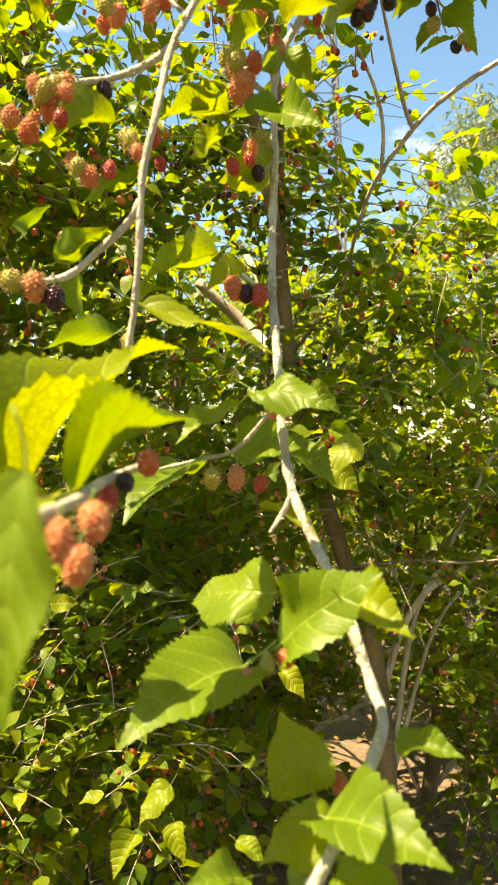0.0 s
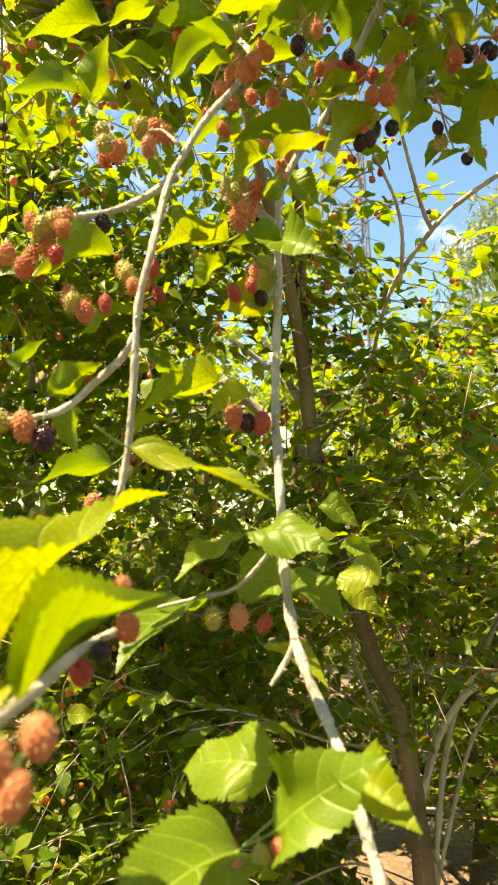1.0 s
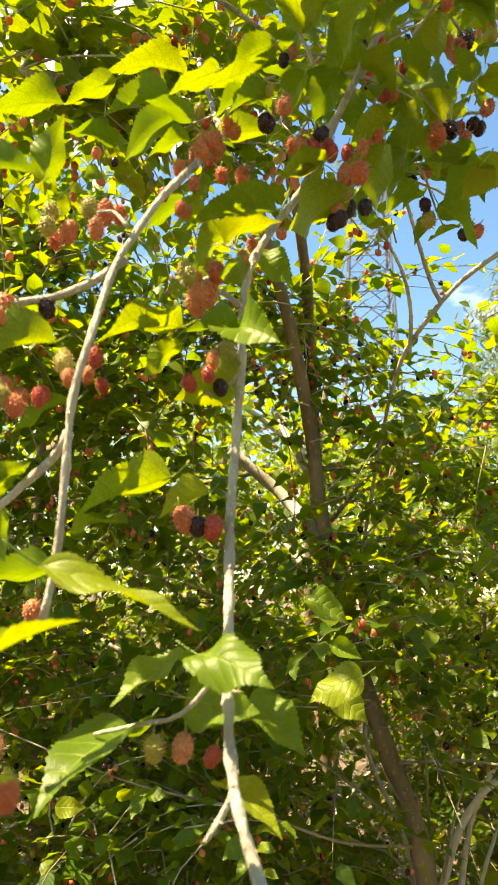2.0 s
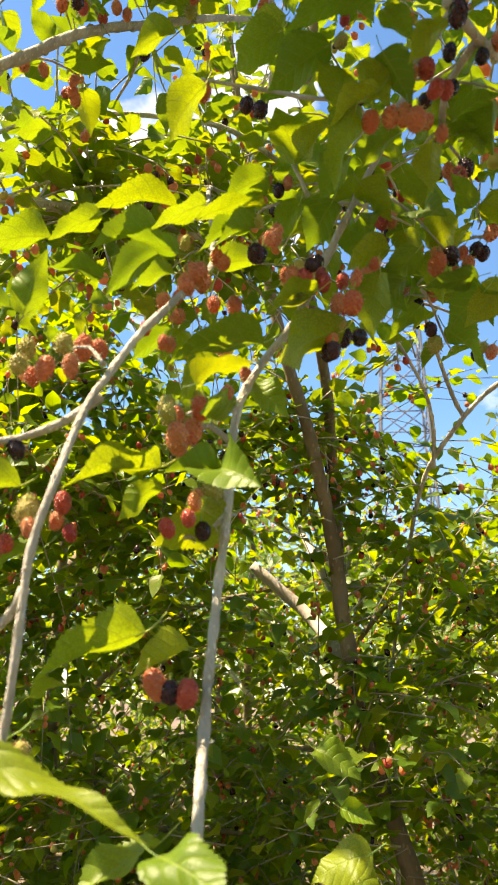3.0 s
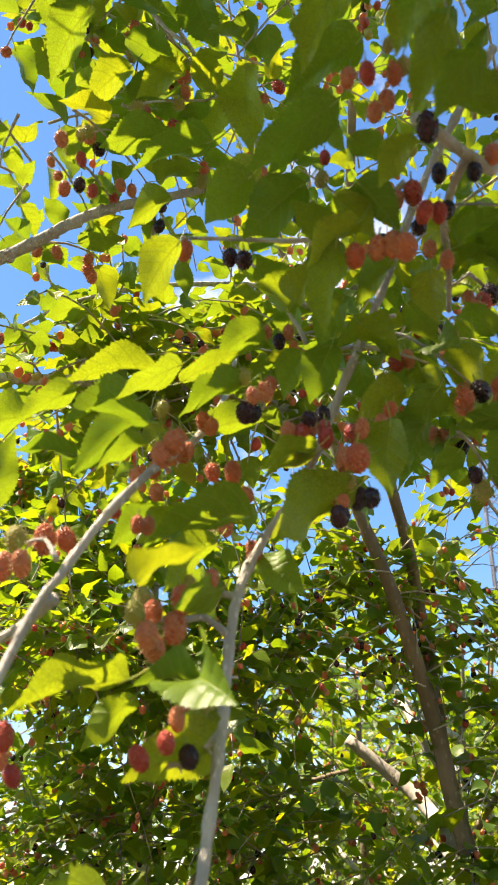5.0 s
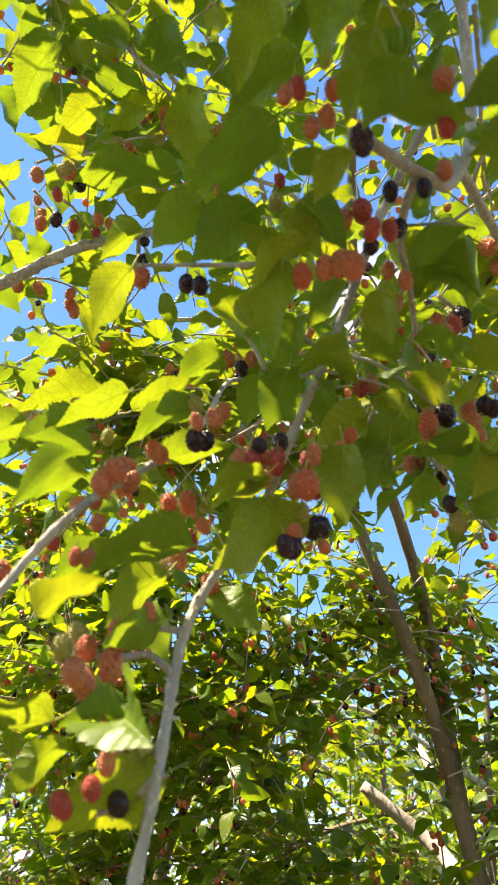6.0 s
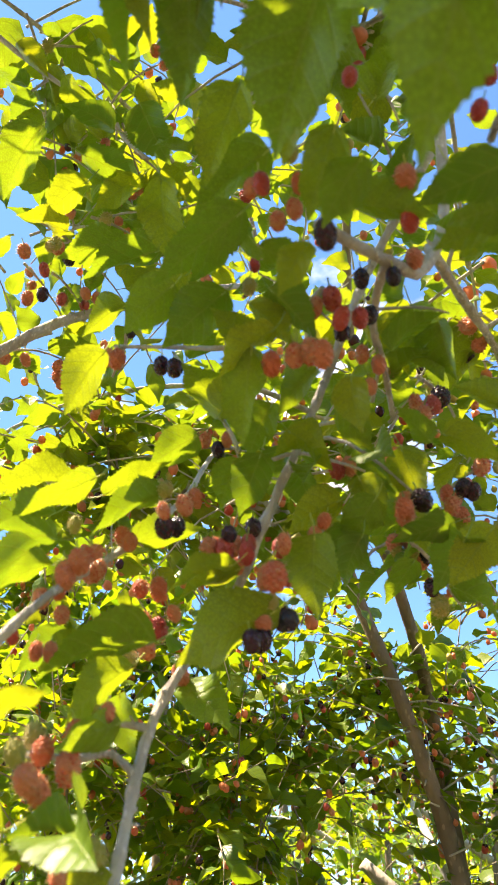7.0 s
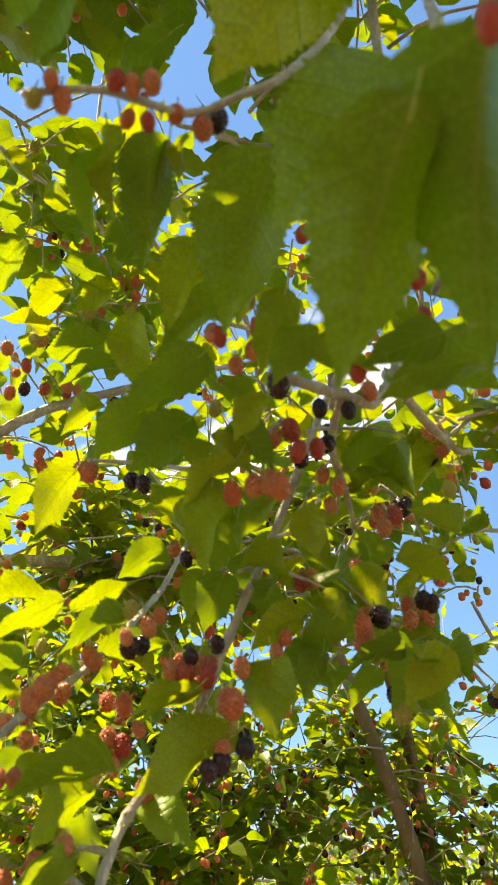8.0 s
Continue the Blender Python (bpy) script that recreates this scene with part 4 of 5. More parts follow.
leaf(branch_r, (0.101, 0.600, 2.088), (0.056, 0.604, 2.053), (-0.53, 0.44, 0.73), 2, 1.10)
leaf(branch_r, (0.121, 0.598, 2.027), (0.104, 0.634, 1.981), (-0.67, 0.44, 0.59), 11, 0.90)
leaf(branch_r, (0.137, 0.593, 2.036), (0.100, 0.596, 2.006), (-0.62, 0.10, 0.78), 7, 0.90)
leaf(branch_r, (0.046, 0.695, 2.045), (0.009, 0.694, 2.024), (-0.41, 0.60, 0.69), 7, 1.20)
leaf(branch_r, (0.221, 0.674, 2.109), (0.233, 0.714, 2.067), (-0.21, 0.74, 0.64), 4, 1.10)
leaf(branch_r, (0.279, 0.547, 2.032), (0.240, 0.554, 2.030), (0.01, 0.34, 0.94), 7, 1.10)
leaf(branch_r, (0.280, 0.506, 2.025), (0.236, 0.515, 2.022), (-0.04, 0.12, 0.99), 13, 1.10)
leaf(branch_r, (0.198, 0.525, 2.051), (0.245, 0.534, 2.033), (0.34, 0.10, 0.94), 3, 0.85)
leaf(branch_r, (0.178, 0.626, 2.012), (0.179, 0.648, 1.985), (-0.36, 0.73, 0.58), 10, 1.20)
leaf(branch_r, (0.155, 0.632, 2.030), (0.125, 0.644, 2.009), (-0.41, 0.41, 0.82), 0, 1.00)
leaf(branch_r, (0.141, 0.576, 2.053), (0.162, 0.605, 2.030), (0.22, 0.50, 0.84), 4, 1.00)
leaf(branch_r, (0.202, 0.487, 2.064), (0.179, 0.515, 2.031), (-0.54, 0.42, 0.73), 13, 0.90)
leaf(branch_r, (0.214, 0.485, 2.030), (0.188, 0.507, 2.013), (-0.31, 0.33, 0.89), 12, 1.00)
leaf(branch_r, (0.154, 0.524, 2.118), (0.101, 0.540, 2.095), (-0.36, 0.14, 0.92), 1, 1.00)
leaf(branch_r, (0.151, 0.480, 2.119), (0.118, 0.517, 2.090), (-0.57, 0.13, 0.81), 11, 1.00)
leaf(branch_r, (0.193, 0.464, 2.076), (0.173, 0.490, 2.047), (-0.62, 0.32, 0.72), 11, 1.00)
leaf(branch_r, (0.269, 0.690, 2.016), (0.238, 0.677, 2.033), (0.26, 0.47, 0.84), 6, 1.00)
leaf(branch_r, (0.227, 0.697, 2.008), (0.261, 0.712, 1.987), (0.31, 0.46, 0.83), 5, 1.00)
leaf(branch_r, (0.247, 0.734, 1.952), (0.212, 0.750, 1.921), (-0.15, 0.80, 0.59), 13, 1.10)
leaf(branch_r, (0.222, 0.730, 1.958), (0.179, 0.732, 1.951), (-0.14, 0.34, 0.93), 13, 1.00)
leaf(branch_r, (0.138, 0.677, 1.933), (0.132, 0.700, 1.888), (-0.44, 0.78, 0.45), 9, 1.10)
leaf(branch_r, (0.161, 0.726, 1.956), (0.144, 0.740, 1.926), (-0.56, 0.58, 0.59), 5, 1.00)
leaf(branch_r, (0.107, 0.691, 1.893), (0.060, 0.649, 1.848), (-0.79, 0.34, 0.51), 2, 0.90)
leaf(branch_l, (0.006, 0.624, 1.970), (-0.028, 0.600, 1.934), (-0.70, -0.08, 0.71), 13, 0.78)
leaf(branch_l, (-0.012, 0.617, 1.925), (-0.043, 0.593, 1.926), (-0.24, 0.35, 0.90), 3, 0.78)
leaf(branch_l, (0.036, 0.664, 1.975), (-0.001, 0.642, 1.939), (-0.72, 0.08, 0.69), 7, 0.70)
leaf(branch_l, (-0.015, 0.624, 1.911), (-0.044, 0.614, 1.893), (-0.56, 0.15, 0.82), 9, 0.78)
leaf(branch_r, (0.083, 0.690, 1.925), (0.050, 0.668, 1.898), (-0.69, 0.19, 0.70), 3, 0.80)
leaf(branch_c, (0.012, 0.689, 1.866), (-0.015, 0.666, 1.826), (-0.86, 0.35, 0.38), 4, 0.90)
leaf(branch_c, (-0.009, 0.673, 1.878), (-0.028, 0.647, 1.853), (-0.85, 0.13, 0.51), 10, 1.00)
leaf(branch_c, (0.029, 0.742, 1.872), (0.062, 0.744, 1.840), (0.27, -0.94, 0.22), 2, 1.10)
leaf(branch_l, (0.025, 0.532, 1.785), (0.059, 0.526, 1.794), (-0.20, 0.29, 0.94), 9, 0.86)
leaf(branch_c, (0.030, 0.646, 1.818), (0.010, 0.618, 1.799), (-0.83, 0.26, 0.49), 13, 1.00)
leaf(branch_c, (-0.008, 0.718, 1.859), (0.000, 0.735, 1.821), (-0.76, 0.64, 0.12), 9, 0.90)
leaf(branch_r, (0.116, 0.661, 2.033), (0.093, 0.680, 2.002), (-0.55, 0.47, 0.69), 9, 1.10)
leaf(branch_r, (0.134, 0.723, 2.044), (0.097, 0.724, 2.031), (-0.32, 0.19, 0.93), 6, 1.10)
leaf(branch_r, (0.160, 0.676, 2.028), (0.178, 0.697, 2.004), (0.34, 0.57, 0.75), 13, 1.10)
leaf(branch_r, (0.187, 0.749, 2.019), (0.207, 0.766, 1.995), (0.30, 0.64, 0.70), 3, 1.10)
leaf(branch_r, (0.153, 0.745, 2.018), (0.184, 0.758, 2.005), (0.19, 0.42, 0.89), 4, 1.10)
leaf(branch_r, (0.073, 0.716, 2.031), (0.054, 0.732, 1.999), (-0.55, 0.57, 0.61), 8, 1.10)
leaf(branch_r, (0.220, 0.557, 2.078), (0.246, 0.545, 2.087), (-0.25, 0.16, 0.95), 9, 1.00)
leaf(branch_r, (0.141, 0.555, 2.070), (0.164, 0.575, 2.059), (0.20, 0.28, 0.94), 1, 1.00)
leaf(branch_r, (0.119, 0.552, 2.092), (0.135, 0.574, 2.079), (0.25, 0.35, 0.90), 2, 1.00)
leaf(branch_r, (0.119, 0.529, 2.143), (0.139, 0.513, 2.156), (-0.50, 0.07, 0.86), 9, 1.00)
leaf(branch_r, (0.217, 0.698, 2.006), (0.199, 0.681, 2.027), (0.38, 0.53, 0.76), 11, 1.00)
leaf(branch_c, (-0.026, 0.673, 1.886), (-0.054, 0.663, 1.859), (-0.72, 0.30, 0.63), 8, 1.00)
leaf(branch_c, (0.106, 0.579, 2.112), (0.078, 0.593, 2.097), (-0.36, 0.24, 0.90), 13, 1.00)
leaf(branch_r, (0.066, 0.591, 2.097), (0.033, 0.591, 2.061), (-0.65, 0.47, 0.60), 5, 1.10)
leaf(branch_r, (0.113, 0.618, 2.048), (0.093, 0.594, 2.071), (0.23, 0.57, 0.79), 4, 1.10)
leaf(branch_r, (0.125, 0.585, 2.054), (0.147, 0.608, 2.031), (0.40, 0.43, 0.81), 11, 1.00)
leaf(branch_r, (0.082, 0.655, 2.033), (0.106, 0.638, 2.056), (-0.46, 0.42, 0.79), 0, 1.00)
leaf(branch_r, (0.176, 0.526, 2.027), (0.154, 0.544, 2.011), (-0.34, 0.36, 0.87), 2, 1.00)
leaf(branch_r, (0.125, 0.672, 2.016), (0.150, 0.691, 1.990), (0.38, 0.53, 0.76), 2, 1.10)
leaf(branch_r, (0.148, 0.719, 1.983), (0.113, 0.710, 1.958), (-0.58, 0.50, 0.64), 5, 1.10)
leaf(branch_r, (0.102, 0.679, 2.005), (0.080, 0.699, 1.971), (-0.39, 0.66, 0.64), 2, 1.10)
leaf(branch_r, (0.195, 0.727, 2.023), (0.204, 0.751, 1.984), (-0.26, 0.85, 0.46), 11, 1.10)
leaf(branch_r, (0.173, 0.720, 1.980), (0.144, 0.737, 1.953), (-0.23, 0.70, 0.68), 11, 1.10)
leaf(branch_r, (0.132, 0.732, 1.962), (0.164, 0.746, 1.936), (0.23, 0.71, 0.67), 5, 1.10)
leaf(branch_r, (0.155, 0.316, 2.089), (0.128, 0.335, 2.073), (-0.54, -0.07, 0.84), 0, 1.10)
leaf(branch_r, (0.147, 0.303, 2.068), (0.131, 0.316, 2.058), (-0.58, -0.08, 0.81), 9, 1.10)
leaf(branch_r, (0.139, 0.394, 2.110), (0.122, 0.431, 2.083), (-0.92, -0.17, 0.35), 1, 0.70)
leaf(branch_r, (0.154, 0.402, 2.110), (0.137, 0.447, 2.078), (-0.50, 0.37, 0.78), 8, 0.90)
leaf(branch_r, (0.170, 0.408, 2.112), (0.160, 0.427, 2.098), (-0.84, -0.04, 0.55), 2, 0.80)
leaf(branch_r, (0.146, 0.417, 2.269), (0.110, 0.424, 2.257), (-0.31, 0.02, 0.95), 13, 1.10)
leaf(branch_r, (0.301, 0.536, 2.026), (0.249, 0.530, 2.019), (-0.16, 0.29, 0.94), 9, 1.00)
leaf(branch_r, (0.258, 0.532, 2.073), (0.281, 0.555, 2.051), (0.40, 0.39, 0.83), 13, 1.00)

# Fruit: stalk end, free end, ripeness.
berry(branch_l, (-0.165, 0.551, 1.738), (-0.172, 0.558, 1.720), "pink", 0, 1.13)
berry(branch_l, (-0.157, 0.566, 1.735), (-0.163, 0.573, 1.714), "pink", 0, 1.09)
berry(branch_l, (-0.144, 0.560, 1.761), (-0.150, 0.567, 1.744), "green", 2, 1.05)
berry(branch_l, (-0.141, 0.570, 1.768), (-0.142, 0.575, 1.751), "green", 0, 1.11)
berry(branch_l, (-0.133, 0.564, 1.760), (-0.130, 0.570, 1.744), "pink", 1, 1.20)
berry(branch_l, (-0.154, 0.566, 1.767), (-0.157, 0.571, 1.750), "pink", 0, 0.99)
berry(branch_l, (-0.134, 0.561, 1.740), (-0.136, 0.565, 1.723), "red", 0, 1.16)
berry(branch_l, (-0.121, 0.555, 1.703), (-0.122, 0.559, 1.686), "green", 2, 1.01)
berry(branch_l, (-0.116, 0.558, 1.698), (-0.111, 0.565, 1.680), "pink", 2, 1.17)
berry(branch_l, (-0.099, 0.561, 1.703), (-0.099, 0.564, 1.686), "red", 0, 0.96)
berry(branch_l, (-0.085, 0.567, 1.727), (-0.086, 0.571, 1.711), "green", 1, 1.18)
berry(branch_l, (-0.080, 0.561, 1.715), (-0.080, 0.568, 1.701), "pink", 1, 1.06)
berry(branch_l, (-0.105, 0.574, 1.828), (-0.106, 0.585, 1.814), "green", 0, 1.15)
berry(branch_l, (-0.080, 0.590, 1.850), (-0.082, 0.596, 1.833), "green", 1, 1.13)
berry(branch_l, (-0.074, 0.588, 1.834), (-0.076, 0.599, 1.816), "pink", 2, 0.95)
berry(branch_c, (-0.012, 0.610, 1.805), (-0.010, 0.619, 1.788), "green", 2, 1.00)
berry(branch_c, (-0.006, 0.615, 1.794), (-0.005, 0.624, 1.775), "pink", 2, 1.10)
berry(branch_c, (0.055, 0.624, 1.944), (0.056, 0.633, 1.933), "pink", 0, 1.04)
berry(branch_c, (0.005, 0.618, 1.917), (0.003, 0.631, 1.901), "pink", 0, 1.19)
berry(branch_c, (-0.004, 0.621, 1.912), (-0.005, 0.629, 1.891), "pink", 2, 1.04)
berry(branch_l, (-0.115, 0.605, 1.855), (-0.112, 0.612, 1.838), "green", 2, 1.08)
berry(branch_l, (-0.099, 0.614, 1.845), (-0.108, 0.621, 1.824), "pink", 2, 1.03)
berry(branch_l, (-0.117, 0.623, 1.841), (-0.114, 0.630, 1.824), "pink", 0, 1.08)
berry(branch_l, (-0.074, 0.612, 1.860), (-0.077, 0.621, 1.837), "pink", 0, 0.96)
berry(branch_l, (-0.069, 0.623, 1.861), (-0.066, 0.634, 1.845), "pink", 2, 1.13)
berry(branch_l, (-0.156, 0.586, 1.771), (-0.156, 0.592, 1.750), "green", 1, 1.07)
berry(branch_l, (-0.135, 0.590, 1.779), (-0.148, 0.604, 1.755), "pink", 1, 1.12)
berry(branch_l, (-0.151, 0.592, 1.761), (-0.150, 0.604, 1.740), "pink", 1, 1.14)
berry(branch_l, (-0.133, 0.604, 1.776), (-0.137, 0.609, 1.757), "pink", 2, 1.02)
berry(branch_l, (-0.162, 0.592, 1.751), (-0.165, 0.598, 1.732), "pink", 1, 1.01)
berry(branch_l, (-0.113, 0.598, 1.778), (-0.107, 0.605, 1.761), "black", 1, 1.01)
berry(branch_l, (-0.092, 0.586, 1.736), (-0.092, 0.590, 1.719), "green", 2, 1.12)
berry(branch_l, (-0.071, 0.590, 1.739), (-0.072, 0.597, 1.721), "red", 0, 1.02)
berry(branch_l, (-0.078, 0.603, 1.729), (-0.081, 0.608, 1.714), "pink", 1, 1.00)
berry(branch_l, (-0.069, 0.597, 1.719), (-0.065, 0.602, 1.705), "red", 1, 1.03)
berry(branch_l, (-0.132, 0.581, 1.717), (-0.128, 0.587, 1.699), "pink", 0, 1.04)
berry(branch_l, (-0.120, 0.587, 1.710), (-0.123, 0.592, 1.690), "pink", 1, 1.00)
berry(branch_l, (-0.107, 0.590, 1.712), (-0.106, 0.596, 1.697), "red", 0, 1.20)
berry(branch_l, (-0.138, 0.584, 1.658), (-0.140, 0.588, 1.647), "red", 0, 1.18)
berry(branch_l, (-0.144, 0.525, 1.616), (-0.144, 0.532, 1.591), "pink", 1, 1.05)
berry(branch_l, (-0.131, 0.530, 1.607), (-0.131, 0.531, 1.585), "black", 2, 1.08)
berry(branch_l, (-0.161, 0.519, 1.615), (-0.154, 0.525, 1.598), "green", 1, 1.16)
berry(branch_c, (-0.020, 0.639, 1.822), (-0.016, 0.648, 1.803), "green", 0, 1.04)
berry(branch_c, (0.005, 0.641, 1.822), (0.005, 0.653, 1.802), "pink", 2, 1.04)
berry(branch_c, (0.001, 0.647, 1.808), (-0.005, 0.660, 1.786), "pink", 1, 1.01)
berry(branch_c, (0.026, 0.639, 1.829), (0.024, 0.644, 1.815), "pink", 0, 1.06)
berry(branch_c, (0.016, 0.651, 1.826), (0.018, 0.657, 1.810), "pink", 2, 0.98)
berry(branch_c, (0.009, 0.665, 1.766), (0.014, 0.673, 1.744), "green", 2, 1.15)
berry(branch_c, (0.002, 0.666, 1.760), (0.000, 0.670, 1.738), "pink", 2, 1.12)
berry(branch_c, (0.019, 0.704, 1.937), (0.018, 0.714, 1.917), "pink", 2, 1.01)
berry(branch_c, (0.008, 0.707, 1.914), (0.008, 0.715, 1.896), "pink", 0, 1.08)
berry(branch_c, (0.018, 0.709, 1.909), (0.018, 0.720, 1.891), "red", 0, 1.14)
berry(branch_c, (0.002, 0.711, 1.905), (0.004, 0.724, 1.889), "pink", 1, 1.06)
berry(branch_c, (-0.011, 0.714, 1.897), (-0.012, 0.725, 1.880), "pink", 0, 1.15)
berry(branch_l, (0.010, 0.658, 1.953), (0.012, 0.671, 1.939), "pink", 0, 1.04)
berry(branch_l, (-0.011, 0.662, 1.945), (-0.007, 0.675, 1.927), "pink", 0, 1.09)
berry(branch_l, (-0.014, 0.667, 1.938), (-0.020, 0.682, 1.922), "pink", 2, 1.01)
berry(branch_l, (0.042, 0.657, 1.956), (0.040, 0.668, 1.939), "black", 2, 1.07)
berry(branch_l, (0.056, 0.651, 1.965), (0.059, 0.661, 1.950), "pink", 0, 1.07)
berry(branch_l, (0.043, 0.644, 1.974), (0.046, 0.653, 1.962), "green", 2, 0.98)
berry(branch_c, (0.070, 0.667, 1.940), (0.070, 0.673, 1.921), "pink", 0, 1.05)
berry(branch_c, (0.080, 0.667, 1.938), (0.079, 0.678, 1.921), "red", 2, 1.20)
berry(branch_c, (0.070, 0.682, 1.935), (0.066, 0.691, 1.916), "pink", 0, 1.11)
berry(branch_c, (0.096, 0.669, 1.934), (0.093, 0.677, 1.916), "red", 0, 0.96)
berry(branch_c, (0.084, 0.663, 1.944), (0.086, 0.670, 1.931), "black", 1, 1.16)
berry(branch_c, (0.121, 0.666, 1.934), (0.118, 0.677, 1.920), "pink", 0, 0.95)
berry(branch_c, (0.117, 0.657, 1.911), (0.115, 0.667, 1.889), "pink", 1, 1.15)
berry(branch_c, (0.101, 0.659, 1.870), (0.101, 0.669, 1.855), "black", 2, 1.01)
berry(branch_c, (0.121, 0.671, 1.885), (0.121, 0.677, 1.869), "black", 1, 1.19)
berry(branch_c, (0.076, 0.686, 1.908), (0.073, 0.695, 1.890), "red", 0, 1.09)
berry(branch_r, (0.189, 0.740, 1.986), (0.192, 0.745, 1.964), "pink", 2, 1.10)
berry(branch_r, (0.201, 0.733, 1.992), (0.207, 0.745, 1.974), "black", 2, 1.12)
berry(branch_c, (-0.015, 0.617, 1.632), (-0.007, 0.623, 1.609), "pink", 1, 1.03)
berry(branch_c, (-0.002, 0.619, 1.626), (-0.002, 0.620, 1.607), "black", 0, 1.10)
berry(branch_c, (0.010, 0.619, 1.627), (0.006, 0.622, 1.604), "red", 2, 1.10)
berry(branch_l, (-0.128, 0.661, 1.568), (-0.132, 0.660, 1.548), "pink", 2, 1.20)
berry(branch_l, (-0.097, 0.627, 1.588), (-0.097, 0.629, 1.573), "green", 1, 1.10)
berry(branch_c, (-0.030, 0.626, 1.481), (-0.027, 0.619, 1.460), "green", 1, 1.08)
berry(branch_c, (-0.009, 0.628, 1.483), (-0.011, 0.619, 1.459), "pink", 2, 1.00)
berry(branch_c, (0.012, 0.628, 1.475), (0.006, 0.625, 1.457), "red", 0, 1.01)
berry(branch_c, (0.027, 0.583, 1.526), (0.025, 0.580, 1.510), "red", 1, 0.96)
berry(branch_c, (0.019, 0.593, 1.529), (0.018, 0.592, 1.515), "pink", 1, 0.99)
berry(branch_n, (-0.055, 0.411, 1.517), (-0.054, 0.411, 1.503), "pink", 0, 1.06)
berry(branch_n, (-0.087, 0.393, 1.508), (-0.088, 0.393, 1.493), "red", 2, 1.08)
berry(branch_n, (-0.055, 0.430, 1.497), (-0.054, 0.424, 1.479), "pink", 2, 1.17)
berry(branch_n, (-0.066, 0.417, 1.485), (-0.065, 0.418, 1.471), "black", 2, 1.18)
berry(branch_n, (-0.073, 0.405, 1.479), (-0.071, 0.403, 1.462), "red", 1, 1.12)
berry(branch_n, (-0.067, 0.281, 1.474), (-0.068, 0.279, 1.454), "pink", 0, 0.96)
berry(branch_n, (-0.058, 0.293, 1.479), (-0.057, 0.294, 1.460), "pink", 1, 1.14)
berry(branch_n, (-0.060, 0.281, 1.465), (-0.062, 0.277, 1.446), "pink", 1, 1.01)
berry(branch_c, (0.000, 0.442, 1.374), (-0.001, 0.440, 1.359), "pink", 0, 1.00)
berry(branch_c, (0.010, 0.444, 1.381), (0.012, 0.438, 1.368), "green", 2, 0.99)
berry(branch_c, (0.019, 0.445, 1.384), (0.023, 0.440, 1.371), "pink", 1, 1.18)
berry(branch_c, (0.053, 0.458, 1.308), (0.053, 0.450, 1.295), "pink", 0, 1.07)
berry(branch_c, (0.054, 0.506, 1.393), (0.052, 0.500, 1.380), "black", 1, 1.16)
berry(branch_r, (0.133, 0.601, 2.028), (0.130, 0.616, 2.013), "pink", 2, 1.08)
berry(branch_r, (0.149, 0.602, 2.031), (0.144, 0.616, 2.017), "pink", 0, 1.16)
berry(branch_r, (0.158, 0.602, 2.033), (0.155, 0.616, 2.016), "pink", 2, 1.05)
berry(branch_r, (0.165, 0.597, 2.025), (0.164, 0.616, 2.011), "pink", 2, 1.12)
berry(branch_r, (0.174, 0.596, 2.068), (0.174, 0.613, 2.055), "red", 0, 1.09)
berry(branch_r, (0.166, 0.599, 2.064), (0.158, 0.610, 2.051), "pink", 1, 0.95)
berry(branch_r, (0.183, 0.594, 2.045), (0.174, 0.608, 2.034), "red", 0, 0.99)
berry(branch_r, (0.190, 0.610, 2.058), (0.188, 0.621, 2.043), "red", 1, 1.04)
berry(branch_r, (0.178, 0.623, 2.058), (0.171, 0.632, 2.048), "black", 1, 1.20)
berry(branch_r, (0.197, 0.618, 2.065), (0.192, 0.630, 2.055), "black", 0, 1.10)
berry(branch_r, (0.194, 0.606, 2.089), (0.192, 0.619, 2.077), "black", 2, 0.98)
berry(branch_r, (0.215, 0.596, 2.072), (0.214, 0.610, 2.064), "black", 0, 1.07)
berry(branch_r, (0.186, 0.521, 2.040), (0.185, 0.540, 2.028), "black", 2, 0.95)
berry(branch_r, (0.229, 0.603, 2.093), (0.229, 0.615, 2.080), "pink", 2, 1.16)
berry(branch_r, (0.232, 0.533, 2.046), (0.230, 0.546, 2.034), "red", 1, 1.08)
berry(branch_r, (0.234, 0.515, 2.060), (0.231, 0.532, 2.052), "pink", 2, 1.19)
berry(branch_r, (0.157, 0.498, 2.063), (0.157, 0.512, 2.053), "red", 1, 0.98)
berry(branch_r, (0.159, 0.529, 2.067), (0.156, 0.541, 2.058), "pink", 0, 1.16)
berry(branch_r, (0.166, 0.538, 2.087), (0.165, 0.552, 2.078), "pink", 0, 1.14)
berry(branch_r, (0.174, 0.515, 2.103), (0.168, 0.523, 2.095), "green", 1, 1.04)
berry(branch_r, (0.179, 0.526, 2.097), (0.177, 0.538, 2.090), "green", 2, 1.19)
berry(branch_r, (0.193, 0.663, 2.062), (0.191, 0.674, 2.048), "pink", 2, 1.03)
berry(branch_r, (0.183, 0.664, 2.075), (0.179, 0.676, 2.063), "pink", 0, 1.05)
berry(branch_r, (0.183, 0.680, 2.057), (0.182, 0.692, 2.046), "pink", 2, 1.09)
berry(branch_r, (0.277, 0.490, 2.060), (0.270, 0.500, 2.052), "red", 2, 1.13)
berry(branch_r, (0.274, 0.542, 2.087), (0.274, 0.556, 2.081), "red", 2, 1.16)
berry(branch_r, (0.215, 0.488, 2.122), (0.210, 0.500, 2.116), "red", 0, 1.18)
